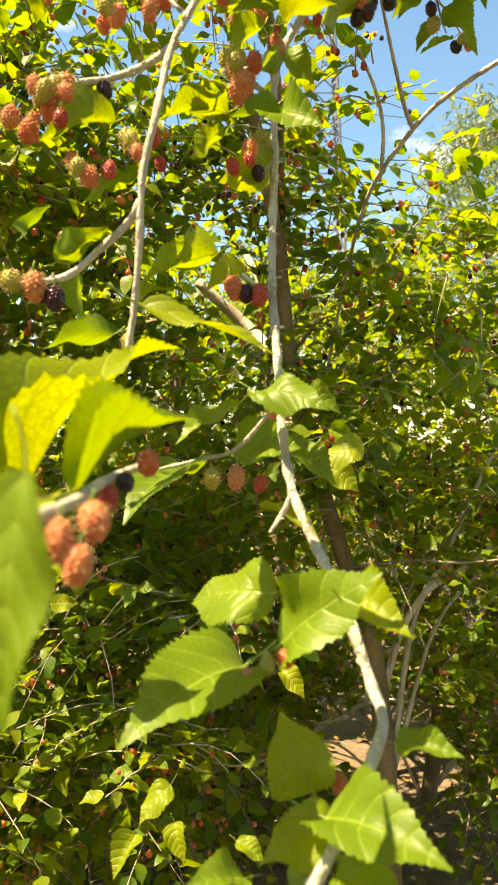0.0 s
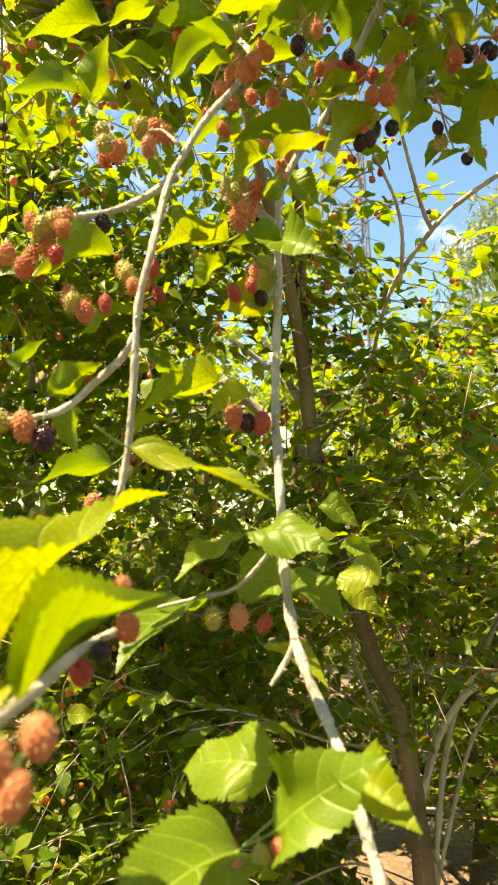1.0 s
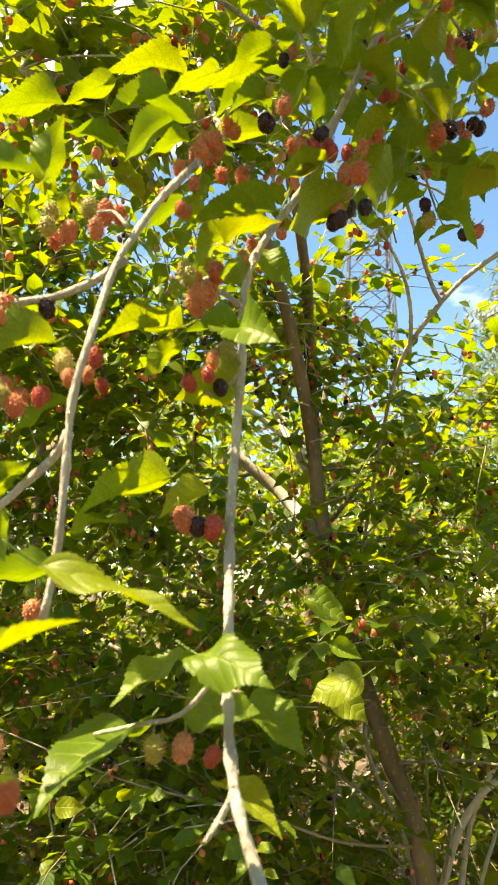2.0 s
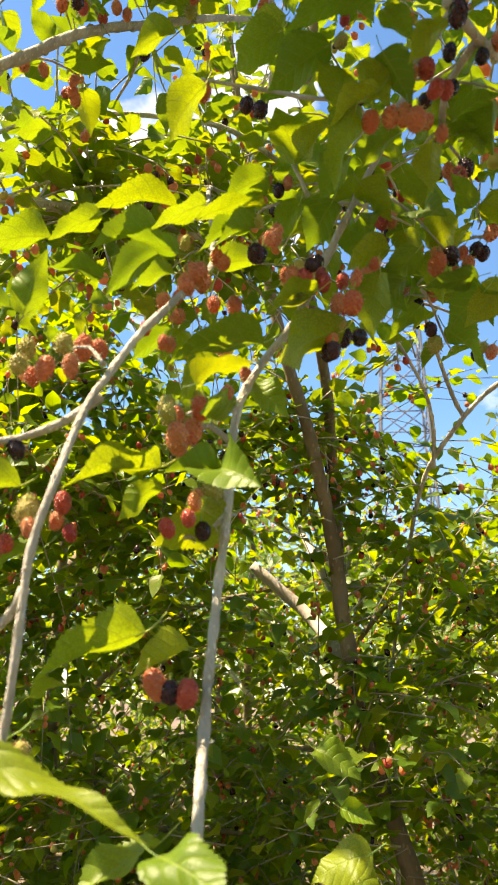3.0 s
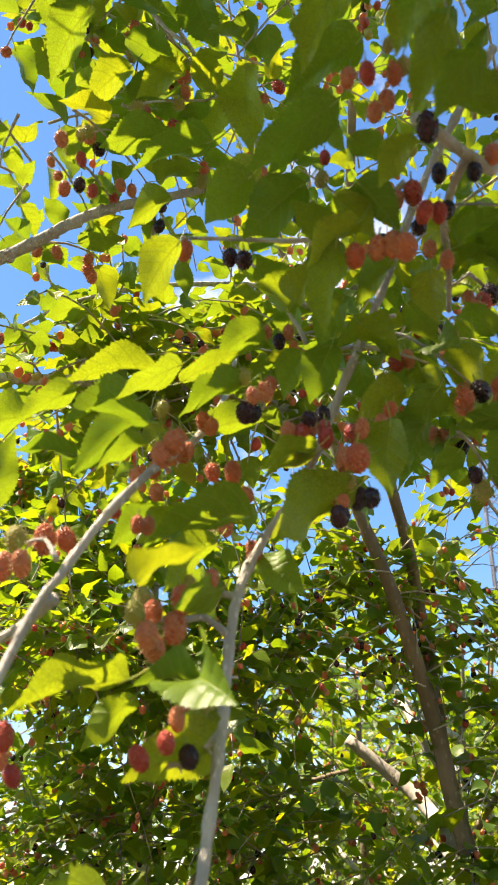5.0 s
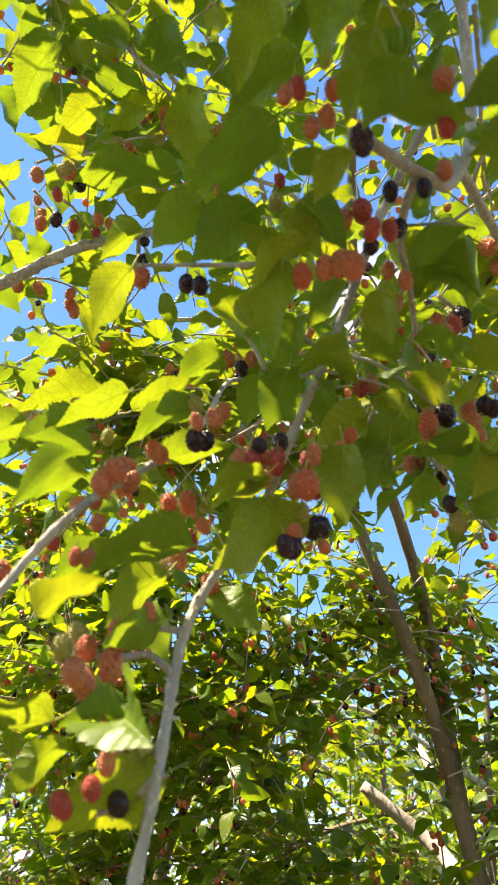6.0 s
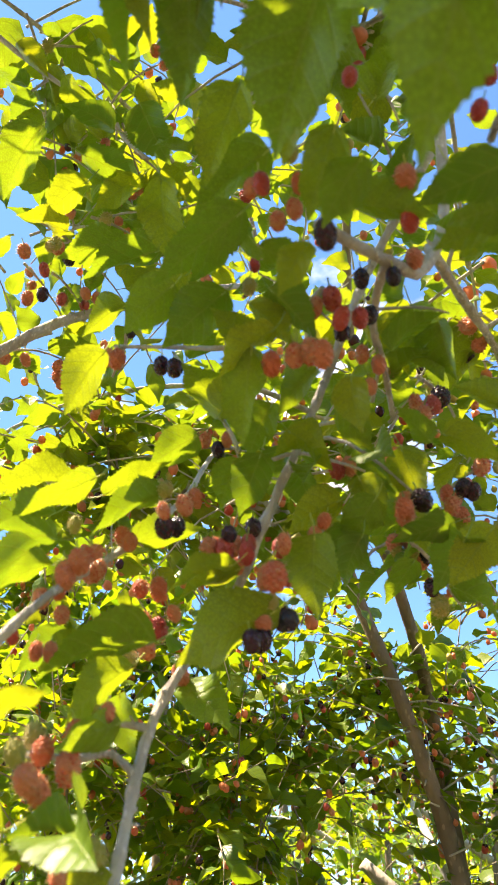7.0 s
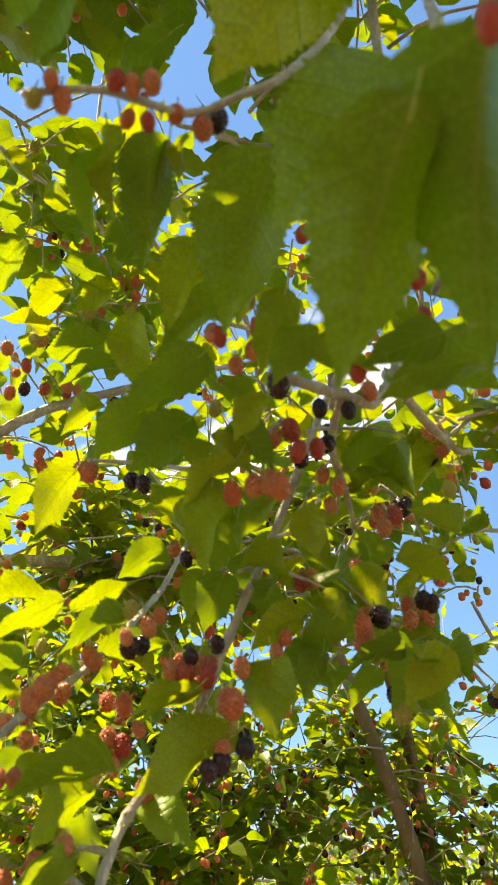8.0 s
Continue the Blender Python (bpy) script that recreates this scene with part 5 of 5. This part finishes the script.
berry(branch_r, (-0.000, 0.643, 2.104), (-0.007, 0.654, 2.087), "pink", 2, 1.08)
berry(branch_r, (-0.009, 0.648, 2.110), (-0.022, 0.655, 2.096), "pink", 1, 1.12)
berry(branch_r, (0.035, 0.647, 2.090), (0.030, 0.658, 2.076), "black", 0, 1.06)
berry(branch_r, (0.046, 0.645, 2.083), (0.043, 0.657, 2.069), "black", 1, 1.15)
berry(branch_r, (0.090, 0.701, 1.970), (0.086, 0.713, 1.957), "black", 1, 1.07)
berry(branch_r, (0.083, 0.687, 1.950), (0.074, 0.698, 1.936), "pink", 1, 1.17)
berry(branch_r, (0.093, 0.681, 1.946), (0.091, 0.688, 1.930), "red", 0, 1.07)
berry(branch_r, (0.110, 0.696, 1.949), (0.108, 0.705, 1.933), "red", 1, 1.07)
berry(branch_r, (0.108, 0.677, 1.920), (0.101, 0.683, 1.900), "pink", 1, 0.95)
berry(branch_r, (0.062, 0.699, 1.958), (0.062, 0.710, 1.945), "pink", 0, 1.03)
berry(branch_r, (0.076, 0.702, 1.942), (0.078, 0.708, 1.927), "pink", 2, 1.15)
berry(branch_r, (0.130, 0.716, 1.965), (0.128, 0.724, 1.949), "pink", 2, 1.03)
berry(branch_r, (0.140, 0.713, 1.972), (0.133, 0.720, 1.960), "pink", 2, 1.15)
berry(branch_r, (0.107, 0.686, 1.904), (0.106, 0.689, 1.891), "green", 1, 1.20)
berry(branch_r, (0.099, 0.688, 1.893), (0.099, 0.699, 1.880), "pink", 2, 1.18)
berry(branch_r, (0.100, 0.693, 1.885), (0.093, 0.702, 1.868), "black", 0, 1.07)
berry(branch_r, (0.111, 0.700, 1.901), (0.107, 0.708, 1.882), "black", 0, 1.01)
berry(branch_r, (0.115, 0.718, 1.935), (0.105, 0.722, 1.921), "red", 1, 1.18)
berry(branch_l, (0.045, 0.675, 1.964), (0.039, 0.681, 1.948), "black", 0, 1.16)
berry(branch_l, (0.058, 0.669, 1.981), (0.056, 0.677, 1.968), "pink", 0, 1.18)
berry(branch_l, (0.050, 0.671, 1.974), (0.047, 0.677, 1.963), "green", 0, 0.96)
berry(branch_l, (0.041, 0.659, 1.984), (0.039, 0.667, 1.972), "green", 1, 1.10)
berry(branch_l, (0.006, 0.629, 1.924), (-0.000, 0.635, 1.909), "pink", 2, 1.07)
berry(branch_l, (0.008, 0.645, 1.922), (-0.002, 0.651, 1.907), "pink", 2, 1.00)
berry(branch_l, (-0.008, 0.631, 1.949), (-0.011, 0.638, 1.937), "green", 0, 0.98)
berry(branch_l, (-0.022, 0.627, 1.899), (-0.024, 0.636, 1.885), "pink", 1, 1.13)
berry(branch_l, (-0.011, 0.632, 1.903), (-0.016, 0.638, 1.891), "pink", 2, 1.05)
berry(branch_l, (-0.012, 0.638, 1.891), (-0.015, 0.645, 1.878), "pink", 2, 1.19)
berry(branch_l, (-0.033, 0.621, 1.873), (-0.034, 0.628, 1.861), "red", 2, 1.07)
berry(branch_l, (-0.021, 0.632, 1.867), (-0.024, 0.637, 1.853), "pink", 1, 0.97)
berry(branch_l, (-0.019, 0.644, 1.871), (-0.021, 0.647, 1.856), "pink", 0, 1.08)
berry(branch_l, (0.018, 0.660, 1.948), (0.013, 0.668, 1.935), "pink", 0, 1.20)
berry(branch_c, (-0.009, 0.638, 1.813), (-0.015, 0.643, 1.795), "pink", 0, 1.15)
berry(branch_c, (-0.012, 0.630, 1.793), (-0.005, 0.644, 1.773), "pink", 1, 0.99)
berry(branch_c, (0.002, 0.649, 1.752), (0.005, 0.648, 1.735), "pink", 2, 0.96)
berry(branch_c, (0.000, 0.638, 1.738), (0.002, 0.641, 1.722), "red", 2, 1.11)
berry(branch_c, (-0.015, 0.630, 1.730), (-0.009, 0.638, 1.714), "red", 0, 1.05)
berry(branch_c, (0.007, 0.655, 1.733), (0.009, 0.659, 1.716), "black", 0, 1.07)
berry(branch_c, (0.008, 0.709, 1.898), (0.014, 0.718, 1.878), "pink", 0, 0.98)
berry(branch_c, (-0.007, 0.716, 1.892), (-0.001, 0.724, 1.877), "green", 1, 1.05)
berry(branch_c, (0.023, 0.734, 1.884), (0.030, 0.744, 1.868), "pink", 2, 0.99)
berry(branch_c, (0.024, 0.717, 1.920), (0.028, 0.727, 1.908), "pink", 0, 1.07)
berry(branch_c, (0.063, 0.721, 1.896), (0.064, 0.729, 1.883), "red", 1, 1.10)
berry(branch_c, (-0.001, 0.717, 1.944), (-0.001, 0.723, 1.927), "pink", 1, 1.14)
berry(branch_c, (-0.008, 0.687, 1.845), (-0.005, 0.696, 1.830), "green", 2, 1.01)
berry(branch_r, (0.209, 0.747, 2.089), (0.208, 0.761, 2.076), "pink", 0, 0.97)
berry(branch_r, (0.196, 0.712, 2.098), (0.194, 0.726, 2.087), "pink", 1, 1.15)
berry(branch_r, (0.216, 0.739, 2.069), (0.211, 0.746, 2.051), "pink", 1, 1.10)
berry(branch_r, (0.153, 0.735, 2.032), (0.155, 0.747, 2.016), "pink", 2, 0.96)
berry(branch_r, (0.166, 0.741, 2.060), (0.163, 0.751, 2.047), "red", 0, 0.99)
berry(branch_r, (0.236, 0.774, 2.020), (0.230, 0.785, 2.005), "black", 1, 1.13)
berry(branch_r, (0.242, 0.776, 2.017), (0.237, 0.788, 2.003), "black", 2, 1.00)
berry(branch_r, (0.225, 0.764, 2.000), (0.220, 0.772, 1.984), "pink", 0, 1.14)
berry(branch_r, (0.223, 0.776, 2.018), (0.217, 0.785, 2.004), "pink", 0, 1.09)
berry(branch_r, (0.189, 0.755, 2.046), (0.181, 0.760, 2.029), "pink", 1, 1.13)
berry(branch_r, (0.055, 0.717, 2.055), (0.053, 0.728, 2.042), "black", 2, 1.01)
berry(branch_r, (0.064, 0.715, 2.061), (0.061, 0.724, 2.047), "pink", 1, 0.96)
berry(branch_r, (0.046, 0.718, 2.066), (0.038, 0.728, 2.055), "pink", 0, 1.18)
berry(branch_u, (-0.232, 0.820, 2.318), (-0.232, 0.837, 2.305), "pink", 1, 1.02)
berry(branch_u, (-0.155, 0.723, 2.344), (-0.156, 0.737, 2.328), "red", 2, 0.96)
berry(branch_u, (-0.161, 0.742, 2.327), (-0.170, 0.754, 2.312), "black", 1, 1.04)
berry(branch_u, (-0.176, 0.737, 2.321), (-0.184, 0.749, 2.305), "pink", 2, 1.07)
berry(branch_u, (-0.132, 0.772, 2.348), (-0.133, 0.787, 2.336), "pink", 2, 1.12)
berry(branch_u, (-0.121, 0.782, 2.347), (-0.125, 0.795, 2.334), "pink", 0, 1.04)
berry(branch_u, (-0.167, 0.700, 2.353), (-0.170, 0.715, 2.338), "pink", 2, 1.19)
berry(branch_u, (0.046, 0.667, 2.215), (0.041, 0.681, 2.204), "pink", 2, 1.18)
berry(branch_u, (0.054, 0.679, 2.208), (0.051, 0.691, 2.194), "pink", 0, 1.06)
berry(branch_u, (0.116, 0.620, 2.142), (0.114, 0.630, 2.132), "red", 0, 1.05)
berry(branch_r, (0.114, 0.617, 2.118), (0.109, 0.628, 2.107), "green", 1, 1.13)
berry(branch_r, (0.127, 0.346, 2.091), (0.123, 0.356, 2.086), "pink", 1, 1.14)
berry(branch_r, (0.129, 0.354, 2.089), (0.124, 0.367, 2.080), "pink", 1, 0.98)
berry(branch_r, (0.118, 0.350, 2.086), (0.111, 0.359, 2.080), "green", 1, 1.15)
berry(branch_r, (0.153, 0.361, 2.105), (0.146, 0.372, 2.100), "red", 0, 1.19)
berry(branch_r, (0.158, 0.365, 2.106), (0.155, 0.378, 2.099), "pink", 2, 0.97)
berry(branch_r, (0.168, 0.367, 2.107), (0.163, 0.381, 2.102), "pink", 0, 1.09)
berry(branch_r, (0.153, 0.379, 2.098), (0.145, 0.387, 2.092), "pink", 0, 1.04)
berry(branch_r, (0.160, 0.382, 2.098), (0.157, 0.393, 2.092), "red", 0, 1.11)
berry(branch_r, (0.171, 0.393, 2.119), (0.165, 0.403, 2.112), "pink", 2, 1.12)
berry(branch_r, (0.181, 0.401, 2.117), (0.178, 0.416, 2.109), "pink", 1, 1.15)
berry(branch_r, (0.190, 0.406, 2.128), (0.183, 0.416, 2.115), "black", 2, 1.03)
berry(branch_r, (0.298, 0.393, 2.028), (0.291, 0.405, 2.020), "pink", 2, 1.07)
berry(branch_r, (0.304, 0.309, 1.947), (0.303, 0.322, 1.940), "red", 1, 0.98)
berry(branch_r, (0.287, 0.508, 2.120), (0.288, 0.520, 2.110), "red", 2, 1.19)
berry(branch_r, (0.147, 0.520, 2.091), (0.142, 0.528, 2.078), "pink", 2, 1.07)
berry(branch_r, (0.173, 0.526, 2.094), (0.171, 0.539, 2.083), "pink", 2, 1.01)

# ---- leaves overhead, between the near branches and the thicket ----
crown(tree, [((-0.5, 1.1, 2.43), (0.06, 1.5, 2.62), 40), ((-0.5, 1.05, 2.33), (-0.1, 1.3, 2.38), 34), ((-0.4, 0.95, 2.8), (0.1, 1.1, 2.95), 16),
             ((0.26, 0.75, 2.15), (0.337, 0.87, 2.4), 5), ((0.26, 0.64, 2.2), (0.29, 0.56, 2.7), 4),
             ((-0.03, 1.84, 2.45), (-0.16, 1.5, 3.2), 12), ((0.03, 1.75, 2.62), (0.2, 1.0, 3.35), 12), ((0.1, 2.05, 1.85), (-0.03, 1.84, 2.5), 28), ((0.12, 2.08, 1.7), (0.08, 2.0, 2.35), 16),
             ((0.3, 0.5, 2.45), (0.3, 0.45, 3.1), 11), ((-0.3, 1.3, 2.55), (0.15, 1.6, 2.6), 16), ((0.06, 1.0, 2.2), (0.2, 1.08, 2.33), 9), ((0.32, 1.25, 2.5), (0.32, 1.3, 2.8), 4)], 288, 0.057, 0.03, 0.17, "sunlit green leaves and hanging fruit overhead", 0.5, 0.34, True)

crown(tree, [((0.62, 1.65, 2.36), (0.36, 1.77, 2.2), 10), ((0.35, 1.75, 2.24), (0.27, 1.6, 2.42), 5), ((0.3, 1.78, 2.19), (0.22, 1.65, 2.34), 7), ((0.16, 1.8, 2.2), (0.2, 1.6, 2.4), 8)], 30, 0.06, 0.03, 0.3, "yellow-green leaves on shoots against the sky", 0.4, 0.13, True)
# Added overhead out of view, to darken the branches on the right.
crown(tree, [((-0.12, 0.15, 2.33), (0.15, 0.3, 2.55), 13), ((-0.1, 0.4, 2.8), (0.2, 0.45, 2.85), 14), ((0.0, 0.62, 3.45), (-0.28, 0.52, 3.43), 7), ((0.1, 0.3, 2.5), (0.35, 0.45, 2.65), 10), ((0.3, 0.45, 3.1), (0.0, 0.2, 2.75), 6), ((-0.05, 0.35, 2.5), (0.15, 0.5, 2.75), 4), ((-0.42, 0.2, 3.02), (-0.15, 0.33, 3.06), 26)], 83, 0.08, 0.034, 0.12, "unseen leaves added to shade the branches from above", 0.5, 0.3, True)
crown(tree, [((-0.208, 0.555, 2.673), (-0.131, 0.779, 2.734), 12), ((-0.131, 0.779, 2.734), (-0.07, 1.079, 2.763), 10), ((-0.262, 0.727, 2.663), (-0.187, 0.825, 2.707), 7), ((-0.303, 0.828, 2.573), (-0.219, 0.937, 2.61), 6)], 20, 0.08, 0.042, 0.06, "sunlit yellow-green leaves against the sky", 0.4, 0.16, True)
# Two leaf layers added in the sun's path, to shade the fruit clusters.
crown(tree, [((0.1, 0.53, 2.37), (0.24, 0.6, 2.38), 1)], 12, 0.06, 0.032, 0.2, "leaves added to shade the fruit clusters", 0.4, 0.14, True)
crown(tree, [((-0.28, 0.43, 2.75), (-0.1, 0.49, 2.77), 22), ((-0.22, 0.42, 2.63), (0.02, 0.48, 2.66), 24)], 60, 0.058, 0.026, 0.1, "leaves added to shade the fruit clusters", 0.4, 0.12, True)
leafy_shoots(tree, [((-0.4, 0.74, 2.22), (-0.12, 0.88, 2.42), 5), ((-0.3, 0.78, 2.4), (-0.1, 0.82, 2.55), 8), ((-0.06, 0.74, 2.51), (-0.25, 0.6, 2.7), 5), ((0.06, 0.7, 2.0), (0.25, 0.65, 2.2), 3), ((0.24, 0.66, 2.13), (0.3, 0.88, 2.25), 4), ((0.15, 0.8, 1.96), (0.34, 0.86, 2.14), 4), ((0.1, 0.9, 2.02), (0.24, 1.0, 2.08), 3), ((0.08, 0.72, 2.02), (0.22, 0.76, 2.12), 5), ((-0.06, 0.7, 2.5), (-0.19, 0.81, 2.86), 4), ((-0.36, 0.8, 2.84), (-0.2, 0.74, 2.66), 3), ((-0.233, 0.693, 2.389), (-0.066, 0.804, 2.498), 4), ((-0.28, 0.775, 2.369), (-0.141, 0.819, 2.465), 3)], 0.05, 0.03, 0.24, 0.13)

# ---- the thicket behind ----
for ends in (((0.4, 2.26, 0.5), (0.2, 2.0, 0.74), (-0.05, 1.8, 0.76), (-0.3, 1.75, 0.92), (-0.6, 1.72, 0.84)), ((0.33, 2.22, 0.95), (0.14, 2.0, 1.02), (-0.06, 1.85, 1.12), (-0.3, 1.8, 1.18), (-0.6, 1.75, 1.3)), ((0.28, 2.2, 1.15), (0.42, 2.0, 1.2), (0.55, 1.85, 1.22), (0.9, 1.7, 1.3))):
    limb(tree, "limb", ends, 0.004, 0.0015, BRUSH_BARK, "thin pale limb", 8, 0.12, 0.03, 14)
crown(tree, [((-0.6, 1.72, 0.78), (-0.05, 1.8, 0.82), 18), ((-0.55, 1.75, 1.08), (0.0, 1.8, 1.1), 14), ((0.48, 1.9, 1.21), (0.9, 1.7, 1.3), 14)], 46, 0.062, 0.03, 0.12, "large shaded leaves low on the tree", 0.45, 0.3, True)
crown(tree, [((0.0, 2.0, 2.1), (0.7, 2.1, 2.0), 0.9), ((0.1, 2.1, 2.0), (0.65, 2.1, 2.3), 0.5), ((-0.35, 2.25, 2.2), (0.2, 2.15, 2.3), 1.5), ((0.1, 2.1, 1.75), (0.9, 1.9, 1.7), 0.9), ((-0.2, 2.3, 2.0), (-1.1, 2.1, 2.4), 2.6), ((-0.15, 2.1, 1.9), (-0.7, 1.6, 2.15), 1.6), ((-0.1, 2.2, 2.2), (-1.0, 1.9, 2.65), 2.6), ((0.12, 2.0, 1.75), (0.3, 2.0, 1.15), 1.5), ((0.1, 2.2, 1.7), (0.95, 2.1, 1.9), 0.9), ((0.1, 2.2, 1.7), (-0.9, 2.0, 1.8), 1.6), ((0.2, 2.2, 1.4), (-0.9, 2.0, 1.4), 1.8), ((0.3, 2.2, 1.3), (1.0, 1.9, 1.4), 1.2),
             ((0.2, 2.2, 1.0), (-0.8, 1.9, 0.95), 1.8), ((0.2, 2.2, 0.7), (-0.7, 1.8, 0.55), 1.6), ((0.6, 2.1, 0.9), (1.0, 1.9, 0.8), 0.9), ((-0.75, 1.8, 2.3), (-0.2, 1.75, 2.45), 0.7)], 1100, 0.062, 0.033, 0.12, "dense green mulberry foliage, dappled by the sun", 0.5, 0.42, False, True)


def thicket_tree(foot, height, boughs, twigs, label, size=0.067):
    t = plant("mulberry_tree", foot, label, "trees of the mulberry grove")
    x, y, _ = foot
    top = (x + rng.uniform(-0.2, 0.2), y + rng.uniform(-0.2, 0.2), height)
    limb(t, "trunk", [(x, y, -0.05), (x + 0.04, y, height * 0.3), (x - 0.03, y + 0.05, height * 0.65), top], 0.035, 0.012, TRUNK_BARK, "brown trunk", 10, 0.06, 0.05)
    spans = []
    for k in range(boughs):
        a = 2.4 * k + rng.uniform(-0.4, 0.4)
        z = height * (0.08 + 0.86 * (k + 0.5) / boughs)
        far = rng.uniform(0.6, 0.95)
        end = (x + math.cos(a) * far, y + math.sin(a) * far, z + rng.uniform(-0.1, 0.35))
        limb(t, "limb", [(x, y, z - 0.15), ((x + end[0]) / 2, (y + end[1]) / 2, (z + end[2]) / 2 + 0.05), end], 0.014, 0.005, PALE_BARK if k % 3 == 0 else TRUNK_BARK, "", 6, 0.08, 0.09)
        spans.append(((x, y, z), end, 1))
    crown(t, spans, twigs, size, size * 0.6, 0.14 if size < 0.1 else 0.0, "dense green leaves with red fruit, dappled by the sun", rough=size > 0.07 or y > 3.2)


for foot, height, twigs in (((-0.85, 2.75, 0), 2.6, 500), ((1.3, 2.75, 0), 2.15, 430), ((0.1, 3.4, 0), 2.5, 800), ((-0.35, 4.1, 0), 2.5, 300), ((-1.9, 3.3, 0), 3.0, 480), ((1.2, 4.0, 0), 2.4, 330), ((-0.9, 4.6, 0), 3.2, 330), ((2.4, 4.2, 0), 2.5, 220), ((0.2, 5.6, 0), 3.0, 220), ((-0.35, 2.95, 0), 1.5, 360), ((0.75, 3.3, 0), 1.5, 300), ((-1.3, 2.2, 0), 1.6, 300)):
    thicket_tree(foot, height, 13, twigs, "bushy mulberry tree heavy with leaves and fruit", 0.067 if foot[1] < 4 else 0.078)


# The grove goes on farther out.
for foot, height, twigs in (((1.9, 5.8, 0), 2.7, 240), ((-0.9, 6.5, 0), 3.2, 240), ((0.8, 6.9, 0), 3.0, 240), ((-2.4, 5.4, 0), 3.2, 200), ((3.2, 5.6, 0), 2.6, 200), ((-3.4, 2.9, 0), 3.0, 140)):
    thicket_tree(foot, height, 13, twigs, "bushy mulberry tree heavy with leaves and fruit", 0.095)
# Unseen trees added beside and behind the camera, for bounced light and reflections.
for foot, height, twigs in (((-2.6, 1.2, 0), 3.1, 240), ((-2.0, -0.4, 0), 3.3, 300), ((-1.4, -1.7, 0), 3.4, 300), ((0.1, -2.1, 0), 3.5, 320), ((1.5, -1.5, 0), 3.4, 300), ((1.75, 0.2, 0), 3.3, 280), ((2.3, 1.6, 0), 2.6, 180), ((-2.9, -2.6, 0), 3.4, 200), ((2.6, -2.9, 0), 3.4, 200), ((-0.6, -4.0, 0), 3.6, 200)):
    thicket_tree(foot, height, 13, twigs, "bushy mulberry tree heavy with leaves and fruit", 0.12)

for x, y, height in ((-7.0, 9.5, 3.1), (-5.2, 8.6, 3.0), (-3.6, 8.9, 3.2), (-2.2, 8.4, 2.9), (-0.8, 8.8, 3.0), (0.5, 8.5, 2.9), (1.8, 9.0, 2.9), (3.2, 8.8, 2.6), (4.9, 8.2, 2.6), (-1.5, 10.3, 3.2), (0.2, 10.4, 3.1), (1.5, 10.6, 3.0)):
    thicket_tree((x, y, 0), height + (0.6 if x < 1 else 0.0), 13, 120, "bushy mulberry tree heavy with leaves and fruit", 0.18)


def far_tree(foot, height, wide, n):
    """A broad grey-green tree: many hanging sprays of narrow pale leaves."""
    t = plant("grey_green_tree", foot, "tall grey-green tree with fine pale hanging leaves", "grey-green trees beyond the grove")
    x, y, _ = foot
    limb(t, "trunk", [(x, y, -0.1), (x + 0.1, y, height * 0.4), (x, y + 0.1, height * 0.9)], 0.14, 0.04, TRUNK_BARK, "", 10, 0.05, 0.2)
    p = Pile()
    for _ in range(n):
        a, e, r = rng.uniform(0, 6.28), rng.uniform(-0.5, 1), rng.uniform(0.55, 1) ** 0.5
        c = np.array([x + wide * r * math.cos(a) * math.cos(e), y + wide * r * math.sin(a) * math.cos(e), height * 0.68 + height * 0.32 * math.sin(e * 1.5) * r])
        for _ in range(13):
            coarse_leaf(p, c + rng.normal(0, 0.08, 3), (*rng.normal(0, 0.6, 2), -rng.uniform(0.2, 1)), rng.normal(0, 1, 3), rng.uniform(0.06, 0.13), int(rng.integers(8)), NARROW)
    link_part("crown", p.mesh("crown", (GREY_LEAF,)), t, "", None, "stuff")


far_tree((2.95, 7.6, 0), 4.75, 1.4, 1000)
far_tree((4.7, 9.0, 0), 5.1, 1.7, 700)


def lattice_mast(x, y, height, wide):
    """A far steel lattice mast: four tapering legs, rings and crossed braces."""
    mast = tagged(new("lattice_mast"), "distant grey steel lattice mast against the sky", "mast")
    mast.matrix_basis = Matrix.Translation((x, y, 0))
    tiers = 12
    corner = [(-1, -1), (1, -1), (1, 1), (-1, 1)]

    def at(k, i):
        half = wide / 2 * (1 - 0.55 * k / tiers)
        return np.array([x + corner[i % 4][0] * half, y + corner[i % 4][1] * half, height * k / tiers])

    for i in range(4):
        p = Pile()
        tube(p, np.array([at(k, i) for k in range(tiers + 1)]), 0.12, 0.1, 6)
        link_part("leg", p.mesh("leg", (STEEL,)), mast)
    for k in range(tiers):
        for i in range(4):
            for a, b in ((at(k, i), at(k + 1, i + 1)), (at(k, i + 1), at(k + 1, i)), (at(k + 1, i), at(k + 1, i + 1))):
                p = Pile()
                tube(p, np.array([a, b]), 0.06, 0.06, 5)
                link_part("brace", p.mesh("brace", (STEEL,)), mast)


lattice_mast(5.5, 65.7, 40.0, 6.0)
